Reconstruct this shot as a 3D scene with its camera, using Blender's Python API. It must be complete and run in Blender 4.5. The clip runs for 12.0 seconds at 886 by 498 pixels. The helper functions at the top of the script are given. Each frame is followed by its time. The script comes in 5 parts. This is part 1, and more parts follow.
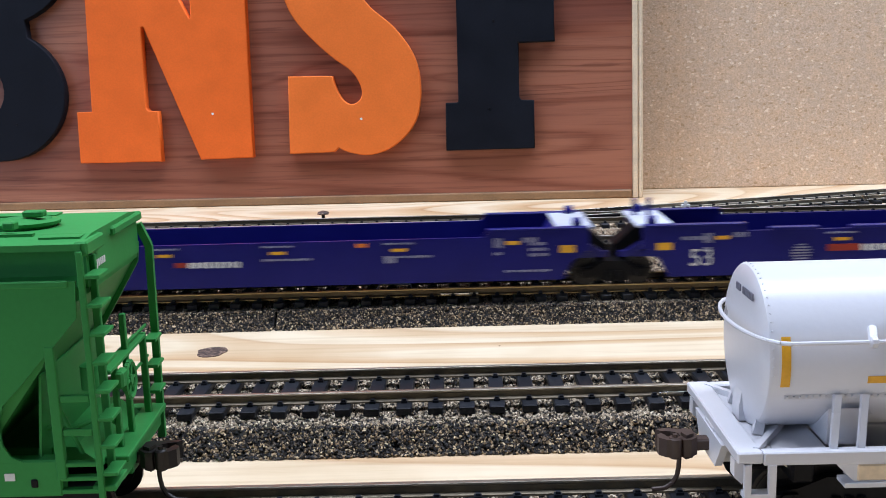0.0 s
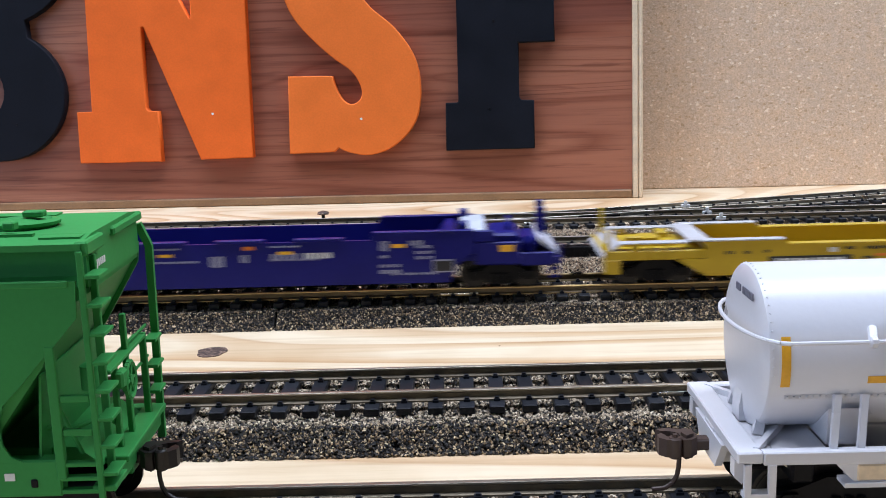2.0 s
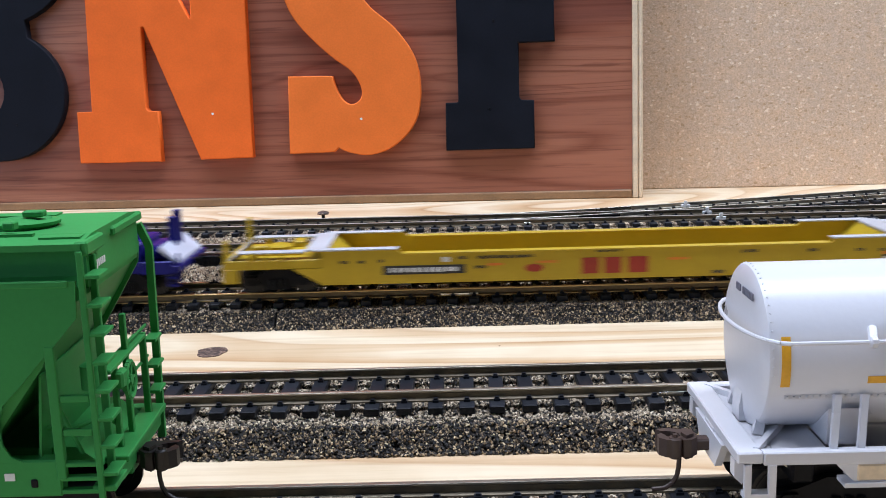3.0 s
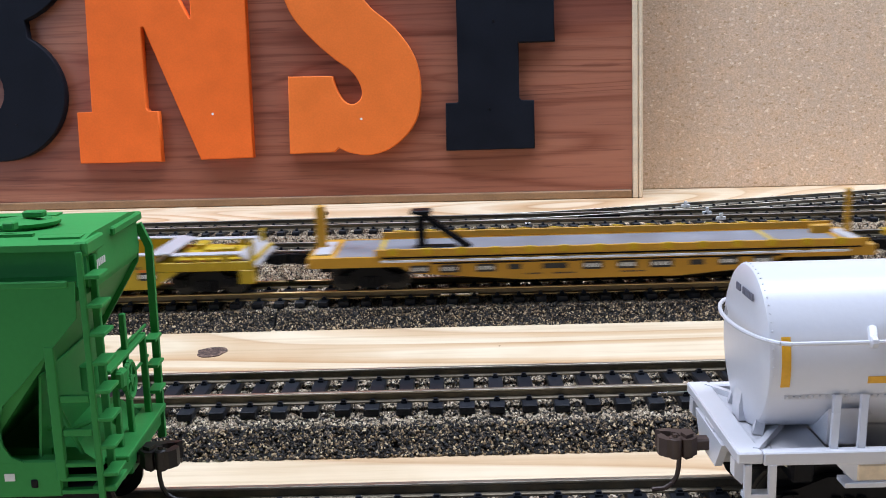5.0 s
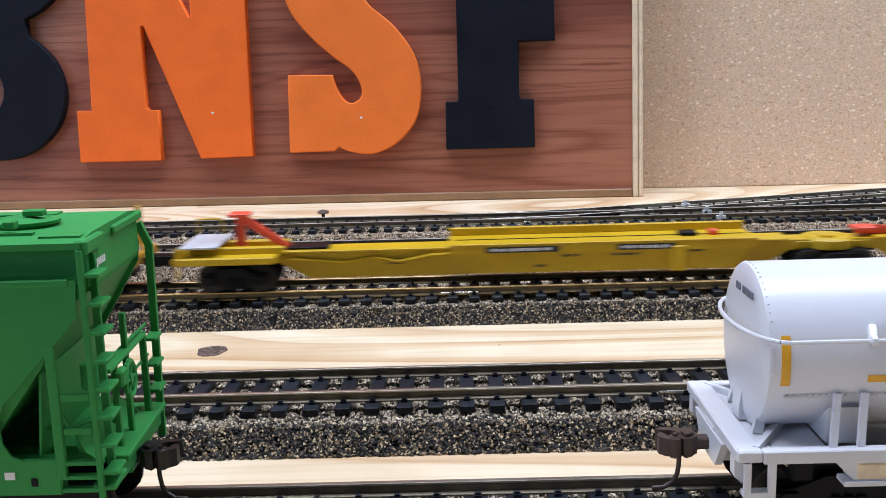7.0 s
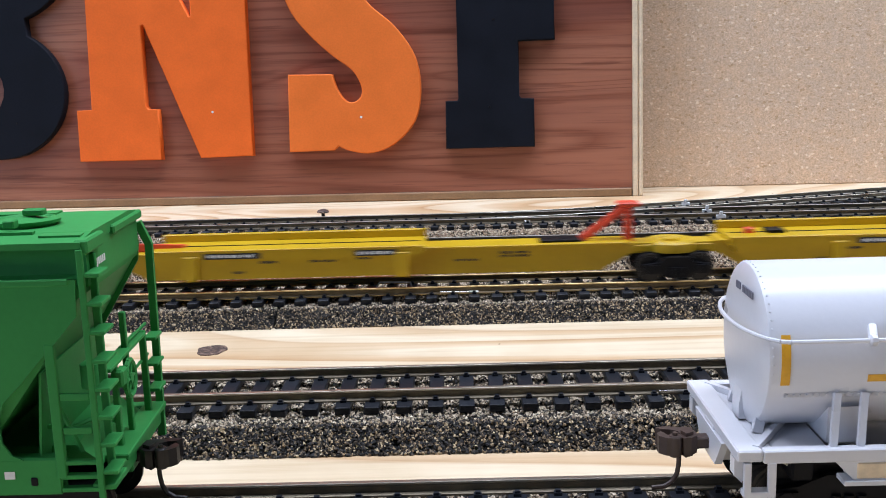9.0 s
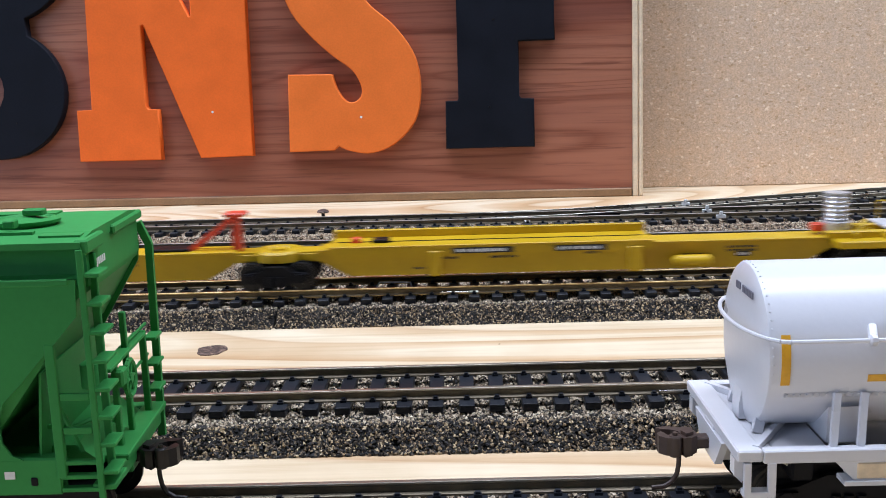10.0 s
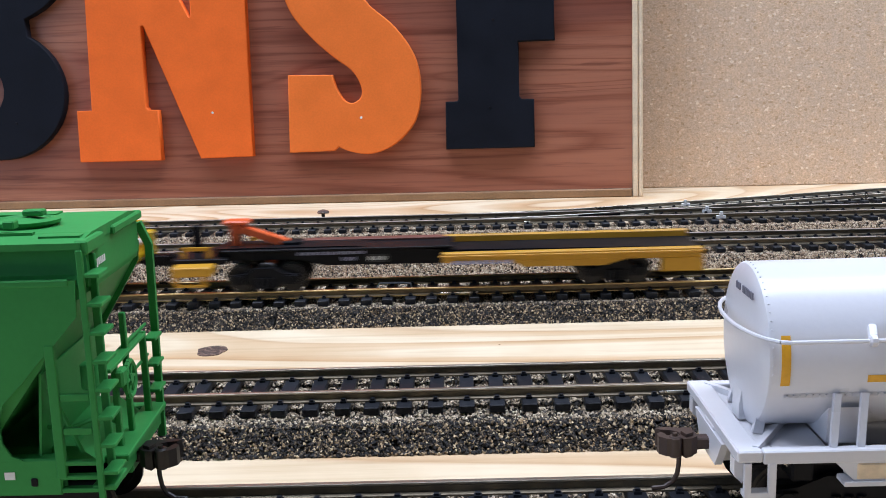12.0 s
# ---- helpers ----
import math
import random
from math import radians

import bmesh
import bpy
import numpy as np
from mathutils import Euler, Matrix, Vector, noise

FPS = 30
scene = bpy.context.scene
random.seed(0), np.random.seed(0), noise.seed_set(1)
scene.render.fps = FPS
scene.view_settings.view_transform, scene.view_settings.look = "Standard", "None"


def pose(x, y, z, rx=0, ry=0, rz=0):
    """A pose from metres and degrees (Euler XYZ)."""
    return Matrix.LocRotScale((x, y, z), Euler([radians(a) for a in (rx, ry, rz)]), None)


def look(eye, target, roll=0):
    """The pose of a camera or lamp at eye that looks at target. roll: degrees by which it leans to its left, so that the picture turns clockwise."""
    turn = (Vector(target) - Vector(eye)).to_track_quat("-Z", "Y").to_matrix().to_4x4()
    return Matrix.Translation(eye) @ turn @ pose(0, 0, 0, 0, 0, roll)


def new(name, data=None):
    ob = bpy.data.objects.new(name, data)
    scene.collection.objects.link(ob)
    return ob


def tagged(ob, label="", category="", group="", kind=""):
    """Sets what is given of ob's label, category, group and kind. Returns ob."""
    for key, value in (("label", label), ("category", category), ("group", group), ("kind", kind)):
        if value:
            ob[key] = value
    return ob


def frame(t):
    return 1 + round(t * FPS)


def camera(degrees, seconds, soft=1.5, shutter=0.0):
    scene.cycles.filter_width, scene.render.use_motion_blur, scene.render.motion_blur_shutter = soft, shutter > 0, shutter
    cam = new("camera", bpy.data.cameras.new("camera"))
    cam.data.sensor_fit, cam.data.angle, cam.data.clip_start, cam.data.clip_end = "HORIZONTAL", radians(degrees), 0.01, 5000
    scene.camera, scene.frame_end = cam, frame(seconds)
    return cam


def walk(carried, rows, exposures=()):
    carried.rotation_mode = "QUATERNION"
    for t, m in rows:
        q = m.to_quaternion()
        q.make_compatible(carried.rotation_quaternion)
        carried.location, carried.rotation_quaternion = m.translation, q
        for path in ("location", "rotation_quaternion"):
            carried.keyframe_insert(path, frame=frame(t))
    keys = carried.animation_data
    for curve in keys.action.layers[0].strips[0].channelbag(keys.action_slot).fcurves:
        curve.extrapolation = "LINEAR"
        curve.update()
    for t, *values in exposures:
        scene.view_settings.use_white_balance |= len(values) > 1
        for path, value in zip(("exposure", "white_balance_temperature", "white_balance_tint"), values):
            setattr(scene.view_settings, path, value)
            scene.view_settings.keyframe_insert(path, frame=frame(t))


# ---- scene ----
# lengths of the model are written in millimetres and turned into metres here
MM = 0.001
EYE_Z = 85.04 * MM
RAIL_TOP = 9.5


def eye(down):
    return pose(0, 0, EYE_Z, 90 - down, 0, 1.011) @ pose(0, 0, 0, 0, 0, -1.733)


cam = camera(47.473, 12.0, soft=0.95, shutter=0.65)
walk(cam, [(0, eye(10.82)), (3.2, eye(10.82)), (5.0, eye(10.813)), (6.0, eye(10.822)), (6.5, eye(10.872)), (7.2, eye(10.88)),
           (8.8, eye(10.916)), (10.3, eye(10.916)), (11.0, eye(10.888)), (12.0, eye(10.884))])

# ---- light: a dark-walled room with a window in one wall and a lit ceiling panel ----
sky_world = bpy.data.worlds.new("daylight")
scene.world = sky_world
sky_world.use_nodes = True
wn = sky_world.node_tree.nodes
sky = wn.new("ShaderNodeTexSky")
sky.sky_type, sky.sun_disc = "NISHITA", False
sky.sun_elevation, sky.sun_rotation = radians(40), radians(250)
sky_world.node_tree.links.new(sky.outputs[0], wn["Background"].inputs[0])
wn["Background"].inputs[1].default_value = 0.1


def area(name, size_x, size_y, watts, color, m):
    lamp = bpy.data.lights.new(name, "AREA")
    lamp.shape, lamp.size, lamp.size_y, lamp.energy, lamp.color = "RECTANGLE", size_x, size_y, watts, color
    ob = new(name, lamp)
    ob.matrix_world = m
    return ob


area("ceiling_panel_light", 2.8, 0.5, 106.0, (0.758, 0.846, 1.05), look((0.05, 0.29, 1.33), (0.05, 0.291, 0)))
area("window_daylight", 1.25, 1.05, 34, (0.55, 0.72, 1.08), look((-1.99, -1.1, 0.55), (0, -1.1, 0.55)))
scene.view_settings.exposure = -0.97


# ---- materials ----
def nodes_of(name):
    m = bpy.data.materials.new(name)
    m.use_nodes = True
    nt = m.node_tree
    return m, nt, nt.nodes["Principled BSDF"]


def link(nt, a, b):
    nt.links.new(a, b)


def noise_at(nt, scale, detail=4, rough=0.55, stretch=(1, 1, 1), coords="Object", twist=0.0):
    tc = nt.nodes.new("ShaderNodeTexCoord")
    mp = nt.nodes.new("ShaderNodeMapping")
    mp.inputs["Scale"].default_value = stretch
    n = nt.nodes.new("ShaderNodeTexNoise")
    n.inputs["Scale"].default_value, n.inputs["Detail"].default_value = scale, detail
    n.inputs["Roughness"].default_value, n.inputs["Distortion"].default_value = rough, twist
    link(nt, tc.outputs[coords], mp.inputs[0])
    link(nt, mp.outputs[0], n.inputs["Vector"])
    return n


def ramp(nt, source, stops):
    r = nt.nodes.new("ShaderNodeValToRGB")
    el = r.color_ramp.elements
    while len(el) < len(stops):
        el.new(0.5)
    for e, (p, c) in zip(el, stops):
        e.position, e.color = p, (*c, 1)
    link(nt, source, r.inputs[0])
    return r


def mixed(nt, fac, a, b, how="MIX"):
    x = nt.nodes.new("ShaderNodeMix")
    x.data_type, x.blend_type = "RGBA", how
    for sock, v in ((x.inputs[0], fac), (x.inputs[6], a), (x.inputs[7], b)):
        if isinstance(v, (int, float)):
            sock.default_value = v
        elif isinstance(v, tuple):
            sock.default_value = (*v, 1)
        else:
            link(nt, v, sock)
    return x.outputs[2]


def relief(nt, bsdf, source, strength, depth):
    b = nt.nodes.new("ShaderNodeBump")
    b.inputs["Strength"].default_value, b.inputs["Distance"].default_value = strength, depth
    link(nt, source, b.inputs["Height"])
    link(nt, b.outputs[0], bsdf.inputs["Normal"])


def shade(c, k):
    return tuple(min(1, v * k) for v in c)


def paint(name, c, rough=0.45, metal=0.0, spread=0.14, grain=0.25, spec=0.5, patch=0.2):
    """Painted or moulded plastic and metal: soft blotches, fine speckle, uneven gloss."""
    m, nt, p = nodes_of(name)
    big, fine = noise_at(nt, 60, 3), noise_at(nt, 900, 3)
    a = ramp(nt, big.outputs[0], [(0.3, shade(c, 1 - spread)), (0.7, shade(c, 1 + spread))])
    b = ramp(nt, fine.outputs[0], [(0.35, (1 - grain * 0.5,) * 3), (0.65, (1, 1, 1))])
    link(nt, mixed(nt, 1.0, a.outputs[0], b.outputs[0], "MULTIPLY"), p.inputs["Base Color"])
    g = ramp(nt, big.outputs[0], [(0.25, (rough * (1 - patch),) * 3), (0.75, (min(1, rough * (1 + patch)),) * 3)])
    link(nt, g.outputs[0], p.inputs["Roughness"])
    p.inputs["Metallic"].default_value = metal
    p.inputs["Specular IOR Level"].default_value = spec
    relief(nt, p, fine.outputs[0], 0.12, 0.0002)
    return m


def pine_ply():
    """Rotary-cut pine: pale ground, long contour grain that ends in orange-brown late wood, fine fibre, a few specks."""
    m, nt, p = nodes_of("pine_plywood")
    warp = noise_at(nt, 3.6, 1.2, 0.4, stretch=(0.8, 2.3, 1), twist=0.5)
    rings = nt.nodes.new("ShaderNodeMath")
    rings.operation = "MULTIPLY"
    link(nt, warp.outputs[0], rings.inputs[0])
    rings.inputs[1].default_value = 22.0
    frac = nt.nodes.new("ShaderNodeMath")
    frac.operation = "FRACT"
    link(nt, rings.outputs[0], frac.inputs[0])
    base = ramp(nt, frac.outputs[0], [(0.0, (0.55, 0.36, 0.2)), (0.06, (0.71, 0.57, 0.39)), (0.5, (0.74, 0.615, 0.435)), (0.62, (0.66, 0.495, 0.315)), (0.92, (0.585, 0.39, 0.215)), (1.0, (0.49, 0.3, 0.15))])
    calm = noise_at(nt, 7, 2, stretch=(0.6, 2.4, 1))
    where = ramp(nt, calm.outputs[0], [(0.32, (0.25, 0.25, 0.25)), (0.55, (1, 1, 1))])
    toned = mixed(nt, where.outputs[0], (0.73, 0.605, 0.425), base.outputs[0])
    fibre = noise_at(nt, 260, 5, 0.65, stretch=(0.045, 1.3, 1))
    f = ramp(nt, fibre.outputs[0], [(0.3, (0.87, 0.83, 0.78)), (0.54, (1, 1, 1))])
    stain = noise_at(nt, 16, 4, 0.6)
    st = ramp(nt, stain.outputs[0], [(0.36, (0.88, 0.84, 0.78)), (0.58, (1, 1, 1))])
    c = mixed(nt, 1.0, toned, f.outputs[0], "MULTIPLY")
    speck = noise_at(nt, 150, 2, 0.5)
    k = ramp(nt, speck.outputs[0], [(0.215, (0.36, 0.24, 0.16)), (0.24, (1, 1, 1))])
    c = mixed(nt, 1.0, c, k.outputs[0], "MULTIPLY")
    link(nt, mixed(nt, 1.0, c, st.outputs[0], "MULTIPLY"), p.inputs["Base Color"])
    p.inputs["Roughness"].default_value = 0.62
    relief(nt, p, fibre.outputs[0], 0.35, 0.0004)
    return m


def red_laminate():
    """Cherry-red wood laminate: broad flowing figure, soft contour lines and fine dark pores along the grain."""
    m, nt, p = nodes_of("cherry_laminate")
    wave = noise_at(nt, 5.5, 2, 0.45, stretch=(0.24, 1, 2.4), twist=0.7)
    bands = ramp(nt, wave.outputs[0], [(0.28, (0.215, 0.073, 0.047)), (0.43, (0.33, 0.12, 0.072)), (0.56, (0.42, 0.172, 0.1)), (0.7, (0.3, 0.108, 0.065))])
    grain = noise_at(nt, 330, 5, 0.7, stretch=(0.022, 1, 1))
    g = ramp(nt, grain.outputs[0], [(0.34, (0.66, 0.6, 0.59)), (0.5, (0.96, 0.96, 0.96)), (0.75, (1.1, 1.06, 1.02))])
    pores = noise_at(nt, 420, 2, 0.5, stretch=(0.06, 1, 1))
    q = ramp(nt, pores.outputs[0], [(0.33, (0.55, 0.48, 0.48)), (0.4, (1, 1, 1))])
    line = noise_at(nt, 5.0, 2, 0.45, stretch=(0.22, 1, 4.2), twist=0.6)
    cut = nt.nodes.new("ShaderNodeMath")
    cut.operation = "PINGPONG"
    link(nt, line.outputs[0], cut.inputs[0])
    cut.inputs[1].default_value = 0.03
    dark = ramp(nt, cut.outputs[0], [(0.0, (0.68, 0.58, 0.54)), (0.011, (1, 1, 1))])
    c = mixed(nt, 1.0, bands.outputs[0], g.outputs[0], "MULTIPLY")
    c = mixed(nt, 0.5, c, q.outputs[0], "MULTIPLY")
    link(nt, mixed(nt, 0.9, c, dark.outputs[0], "MULTIPLY"), p.inputs["Base Color"])
    p.inputs["Roughness"].default_value = 0.3
    relief(nt, p, pores.outputs[0], 0.3, 0.0004)
    return m


def chipboard():
    m, nt, p = nodes_of("particle_board")
    tc = nt.nodes.new("ShaderNodeTexCoord")
    mp = nt.nodes.new("ShaderNodeMapping")
    mp.inputs["Scale"].default_value = (0.75, 1, 1)
    link(nt, tc.outputs["Object"], mp.inputs[0])
    v = nt.nodes.new("ShaderNodeTexVoronoi")
    v.inputs["Scale"].default_value, v.inputs["Randomness"].default_value = 900, 1.0
    link(nt, mp.outputs[0], v.inputs["Vector"])
    sep = nt.nodes.new("ShaderNodeSeparateColor")
    link(nt, v.outputs["Color"], sep.inputs[0])
    flake = ramp(nt, sep.outputs[0], [(0.0, (0.55, 0.37, 0.22)), (0.06, (0.66, 0.48, 0.33)), (0.5, (0.71, 0.53, 0.375)), (0.93, (0.75, 0.565, 0.41)), (1.0, (0.9, 0.76, 0.6))])
    fine = noise_at(nt, 1100, 4, 0.75, stretch=(0.8, 1, 1))
    f = ramp(nt, fine.outputs[0], [(0.32, (0.7, 0.67, 0.64)), (0.6, (1.06, 1.06, 1.06))])
    spots = noise_at(nt, 330, 2, 0.5)
    d = ramp(nt, spots.outputs[0], [(0.215, (0.22, 0.15, 0.1)), (0.245, (1, 1, 1))])
    tint = noise_at(nt, 120, 3, 0.6)
    o = ramp(nt, tint.outputs[0], [(0.4, (0.97, 0.965, 0.96)), (0.68, (1.05, 1.0, 0.93))])
    c = mixed(nt, 1.0, flake.outputs[0], f.outputs[0], "MULTIPLY")
    c = mixed(nt, 1.0, c, o.outputs[0], "MULTIPLY")
    link(nt, mixed(nt, 1.0, c, d.outputs[0], "MULTIPLY"), p.inputs["Base Color"])
    p.inputs["Roughness"].default_value = 0.75
    relief(nt, p, fine.outputs[0], 0.35, 0.0005)
    return m


def knot_wood():
    """End grain of a knot: dark wavy rings and cracks."""
    m, nt, p = nodes_of("dark_wood_knot")
    n = noise_at(nt, 900, 3, 0.6, stretch=(0.6, 0.9, 1), twist=1.2)
    c = ramp(nt, n.outputs[0], [(0.36, (0.03, 0.018, 0.014)), (0.52, (0.1, 0.06, 0.045)), (0.68, (0.32, 0.21, 0.15))])
    link(nt, c.outputs[0], p.inputs["Base Color"])
    p.inputs["Roughness"].default_value = 0.6
    relief(nt, p, n.outputs[0], 0.5, 0.0005)
    return m


def granules(name, stops):
    m, nt, p = nodes_of(name)
    geo = nt.nodes.new("ShaderNodeNewGeometry")
    r = ramp(nt, geo.outputs["Random Per Island"], stops)
    r.color_ramp.interpolation = "CONSTANT"
    fine = noise_at(nt, 1500, 2)
    f = ramp(nt, fine.outputs[0], [(0.3, (0.7, 0.7, 0.7)), (0.65, (1.1, 1.1, 1.1))])
    link(nt, mixed(nt, 1.0, r.outputs[0], f.outputs[0], "MULTIPLY"), p.inputs["Base Color"])
    p.inputs["Roughness"].default_value = 0.7
    return m


def sleeper_plastic():
    m, nt, p = nodes_of("black_sleeper_plastic")
    info = nt.nodes.new("ShaderNodeObjectInfo")
    r = ramp(nt, info.outputs["Random"], [(0, (0.008, 0.009, 0.012)), (1, (0.017, 0.019, 0.024))])
    dust = noise_at(nt, 260, 4, 0.7)
    d = ramp(nt, dust.outputs[0], [(0.5, (0, 0, 0)), (0.85, (0.03, 0.029, 0.028))])
    link(nt, mixed(nt, 1.0, r.outputs[0], d.outputs[0], "ADD"), p.inputs["Base Color"])
    p.inputs["Roughness"].default_value = 0.42
    p.inputs["Specular IOR Level"].default_value = 0.22
    relief(nt, p, dust.outputs[0], 0.2, 0.0003)
    return m


M_PLY, M_LAM, M_CHIP = pine_ply(), red_laminate(), chipboard()
M_TIE = sleeper_plastic()
M_RAIL = paint("nickel_silver_rail", (0.2, 0.165, 0.115), 0.4, 0.75, 0.25)
# web darker than head: dirt plus the head's shade put into the colour
M_BRASS = paint("brassy_rail_web", (0.17, 0.125, 0.07), 0.45, 0.65, 0.25)
M_GOLD = paint("golden_rail_head", (0.5, 0.37, 0.17), 0.36, 0.9, 0.15)
M_HEAD = paint("grey_rail_head", (0.46, 0.41, 0.33), 0.36, 0.9, 0.15)
M_DULL = paint("dull_rail_head", (0.24, 0.215, 0.18), 0.42, 0.8, 0.25)
M_STEEL = paint("bright_rail_joiner", (0.62, 0.6, 0.56), 0.25, 1.0)
DARK_MIX = [(0, (0.005, 0.004, 0.0035)), (0.42, (0.02, 0.015, 0.01)), (0.56, (0.06, 0.042, 0.026)), (0.69, (0.17, 0.118, 0.066)), (0.81, (0.38, 0.265, 0.145)), (0.92, (0.6, 0.46, 0.28))]
TAN_MIX = [(0, (0.02, 0.018, 0.016)), (0.1, (0.09, 0.074, 0.054)), (0.24, (0.25, 0.19, 0.128)), (0.45, (0.44, 0.345, 0.232)), (0.68, (0.57, 0.46, 0.32)), (0.88, (0.72, 0.61, 0.45))]
BROWN_MIX = [(0, (0.03, 0.026, 0.02)), (0.1, (0.14, 0.095, 0.065)), (0.26, (0.3, 0.2, 0.125)), (0.46, (0.43, 0.32, 0.21)), (0.7, (0.55, 0.44, 0.3)), (0.9, (0.66, 0.57, 0.43))]
M_DARKBED, M_TANBED, M_BROWNBED = granules("dark_granulate", DARK_MIX), granules("tan_granulate", TAN_MIX), granules("brown_granulate", BROWN_MIX)
M_ORANGE = paint("orange_paint", (0.88, 0.158, 0.024), 0.55, 0, 0.06, 0.12, 0.15)
M_ORANGE_S = paint("light_orange_paint", (0.86, 0.19, 0.033), 0.55, 0, 0.06, 0.12, 0.15)
M_BLACK = paint("black_blackboard_paint", (0.007, 0.0085, 0.0135), 0.65, 0, 0.2, 0.25, 0.12)
M_TRIM = paint("pale_edge_wood", (0.78, 0.62, 0.42), 0.6, 0, 0.15)
M_EDGE = paint("tan_board_edge", (0.3, 0.165, 0.075), 0.6, 0, 0.15)
M_GREEN = paint("green_car_paint", (0.038, 0.26, 0.062), 0.55, 0, 0.06, 0.1, 0.16, 0.08)
M_WHITE = paint("white_car_paint", (0.64, 0.635, 0.66), 0.28, 0, 0.012, 0.03, 0.5, 0.03)
M_BLUE = paint("violet_blue_car_paint", (0.008, 0.0085, 0.14), 0.38, 0, 0.1, 0.12, 0.25)
M_YELLOW = paint("yellow_car_paint", (0.485, 0.325, 0.018), 0.42, 0, 0.08, 0.12, 0.35)
M_LEMON = paint("lemon_car_paint", (0.53, 0.33, 0.008), 0.42, 0, 0.08, 0.12, 0.35)
# rail metal brightened: light caught on the D and E feet put into colour
M_NICKEL = paint("brightened_rail", (0.5, 0.47, 0.4), 0.32, 0.95, 0.2)
M_AMBER = paint("amber_car_paint", (0.52, 0.265, 0.022), 0.42, 0, 0.08, 0.12, 0.35)
M_GREY = paint("grey_walkway", (0.5, 0.5, 0.52), 0.5, 0.1, 0.1)
M_PALE = paint("pale_blue_white_plate", (0.6, 0.63, 0.72), 0.4, 0, 0.06)
M_RUST = paint("brown_red_strip", (0.15, 0.045, 0.028), 0.6)
M_DECK = paint("dark_grey_deck", (0.2, 0.2, 0.22), 0.6, 0, 0.2)
M_SILVER = paint("silver_paint", (0.66, 0.66, 0.68), 0.32, 0.5)
M_RED = paint("red_hitch_paint", (0.7, 0.07, 0.03), 0.45)
M_VERM = paint("vermilion_hitch_paint", (0.75, 0.12, 0.03), 0.45)
M_SOOT = paint("black_running_gear", (0.006, 0.006, 0.0075), 0.5, 0, 0.14, 0.25, 0.14)
M_DKBROWN = paint("brown_black_coupler", (0.02, 0.017, 0.016), 0.4, 0.3)
M_CHOC = paint("brown_plastic_coupler", (0.055, 0.032, 0.024), 0.45)
M_WHEEL = paint("blackened_wheel", (0.02, 0.018, 0.017), 0.4, 0.5)
M_MARK = paint("white_marking", (0.75, 0.75, 0.74), 0.6, 0, 0.05)
M_DIM = paint("dim_marking", (0.3, 0.3, 0.42), 0.6, 0, 0.05)
M_GREYMARK = paint("grey_marking", (0.2, 0.2, 0.25), 0.6)
M_PLATE = paint("dark_plate", (0.02, 0.02, 0.022), 0.5)
M_REDMARK = paint("dark_red_marking", (0.36, 0.03, 0.012), 0.5)
M_YMARK = paint("yellow_marking", (0.84, 0.43, 0.025), 0.5)
M_OMARK = paint("orange_marking", (0.75, 0.2, 0.02), 0.5)
# unseen walls and ceiling, kept dark to hold back fill light
M_WALL = paint("dark_room_wall", (0.12, 0.122, 0.128), 0.8, 0, 0.03)
M_KNOT = knot_wood()
M_FLOOR = paint("grey_room_floor", (0.25, 0.24, 0.23), 0.7)


# ---- mesh helpers, in millimetres ----
def box(bm, x0, x1, y0, y1, z0, z1, r=0.0):
    vs = [bm.verts.new((x, y, z)) for z in (z0, z1) for y in (y0, y1) for x in (x0, x1)]
    fs = [bm.faces.new([vs[i] for i in q]) for q in ((0, 2, 3, 1), (4, 5, 7, 6), (0, 1, 5, 4), (2, 6, 7, 3), (0, 4, 6, 2), (1, 3, 7, 5))]
    if r:
        es = list({e for f in fs for e in f.edges})
        bmesh.ops.bevel(bm, geom=es, offset=r, segments=1, affect="EDGES", profile=0.5)
    return bm


def prism(bm, outline, axis, a, b):
    """Closed outline of pairs, pushed along an axis from a to b. Pairs are (x, z) for y, (y, z) for x, (x, y) for z."""
    def at(p, d):
        return {"y": (p[0], d, p[1]), "x": (d, p[0], p[1]), "z": (p[0], p[1], d)}[axis]
    lo = [bm.verts.new(at(p, a)) for p in outline]
    hi = [bm.verts.new(at(p, b)) for p in outline]
    n = len(outline)
    made = [bm.faces.new(lo), bm.faces.new(hi[::-1])]
    made += [bm.faces.new((lo[i], hi[i], hi[(i + 1) % n], lo[(i + 1) % n])) for i in range(n)]
    bmesh.ops.recalc_face_normals(bm, faces=made)
    return bm


def tube(bm, p, q, r, n=8, r2=None):
    """A round bar from p to q."""
    p, q = Vector(p), Vector(q)
    rot = (q - p).to_track_quat("Z", "Y").to_matrix()
    ring = [[bm.verts.new(c + rot @ Vector((k * math.cos(2 * math.pi * i / n), k * math.sin(2 * math.pi * i / n), 0))) for i in range(n)]
            for c, k in ((p, r), (q, r if r2 is None else r2))]
    bm.faces.new(ring[0][::-1]), bm.faces.new(ring[1])
    for i in range(n):
        bm.faces.new((ring[0][i], ring[0][(i + 1) % n], ring[1][(i + 1) % n], ring[1][i]))
    return bm


def pipe(bm, pts, r, n=6):
    for p, q in zip(pts, pts[1:]):
        tube(bm, p, q, r, n)
    return bm


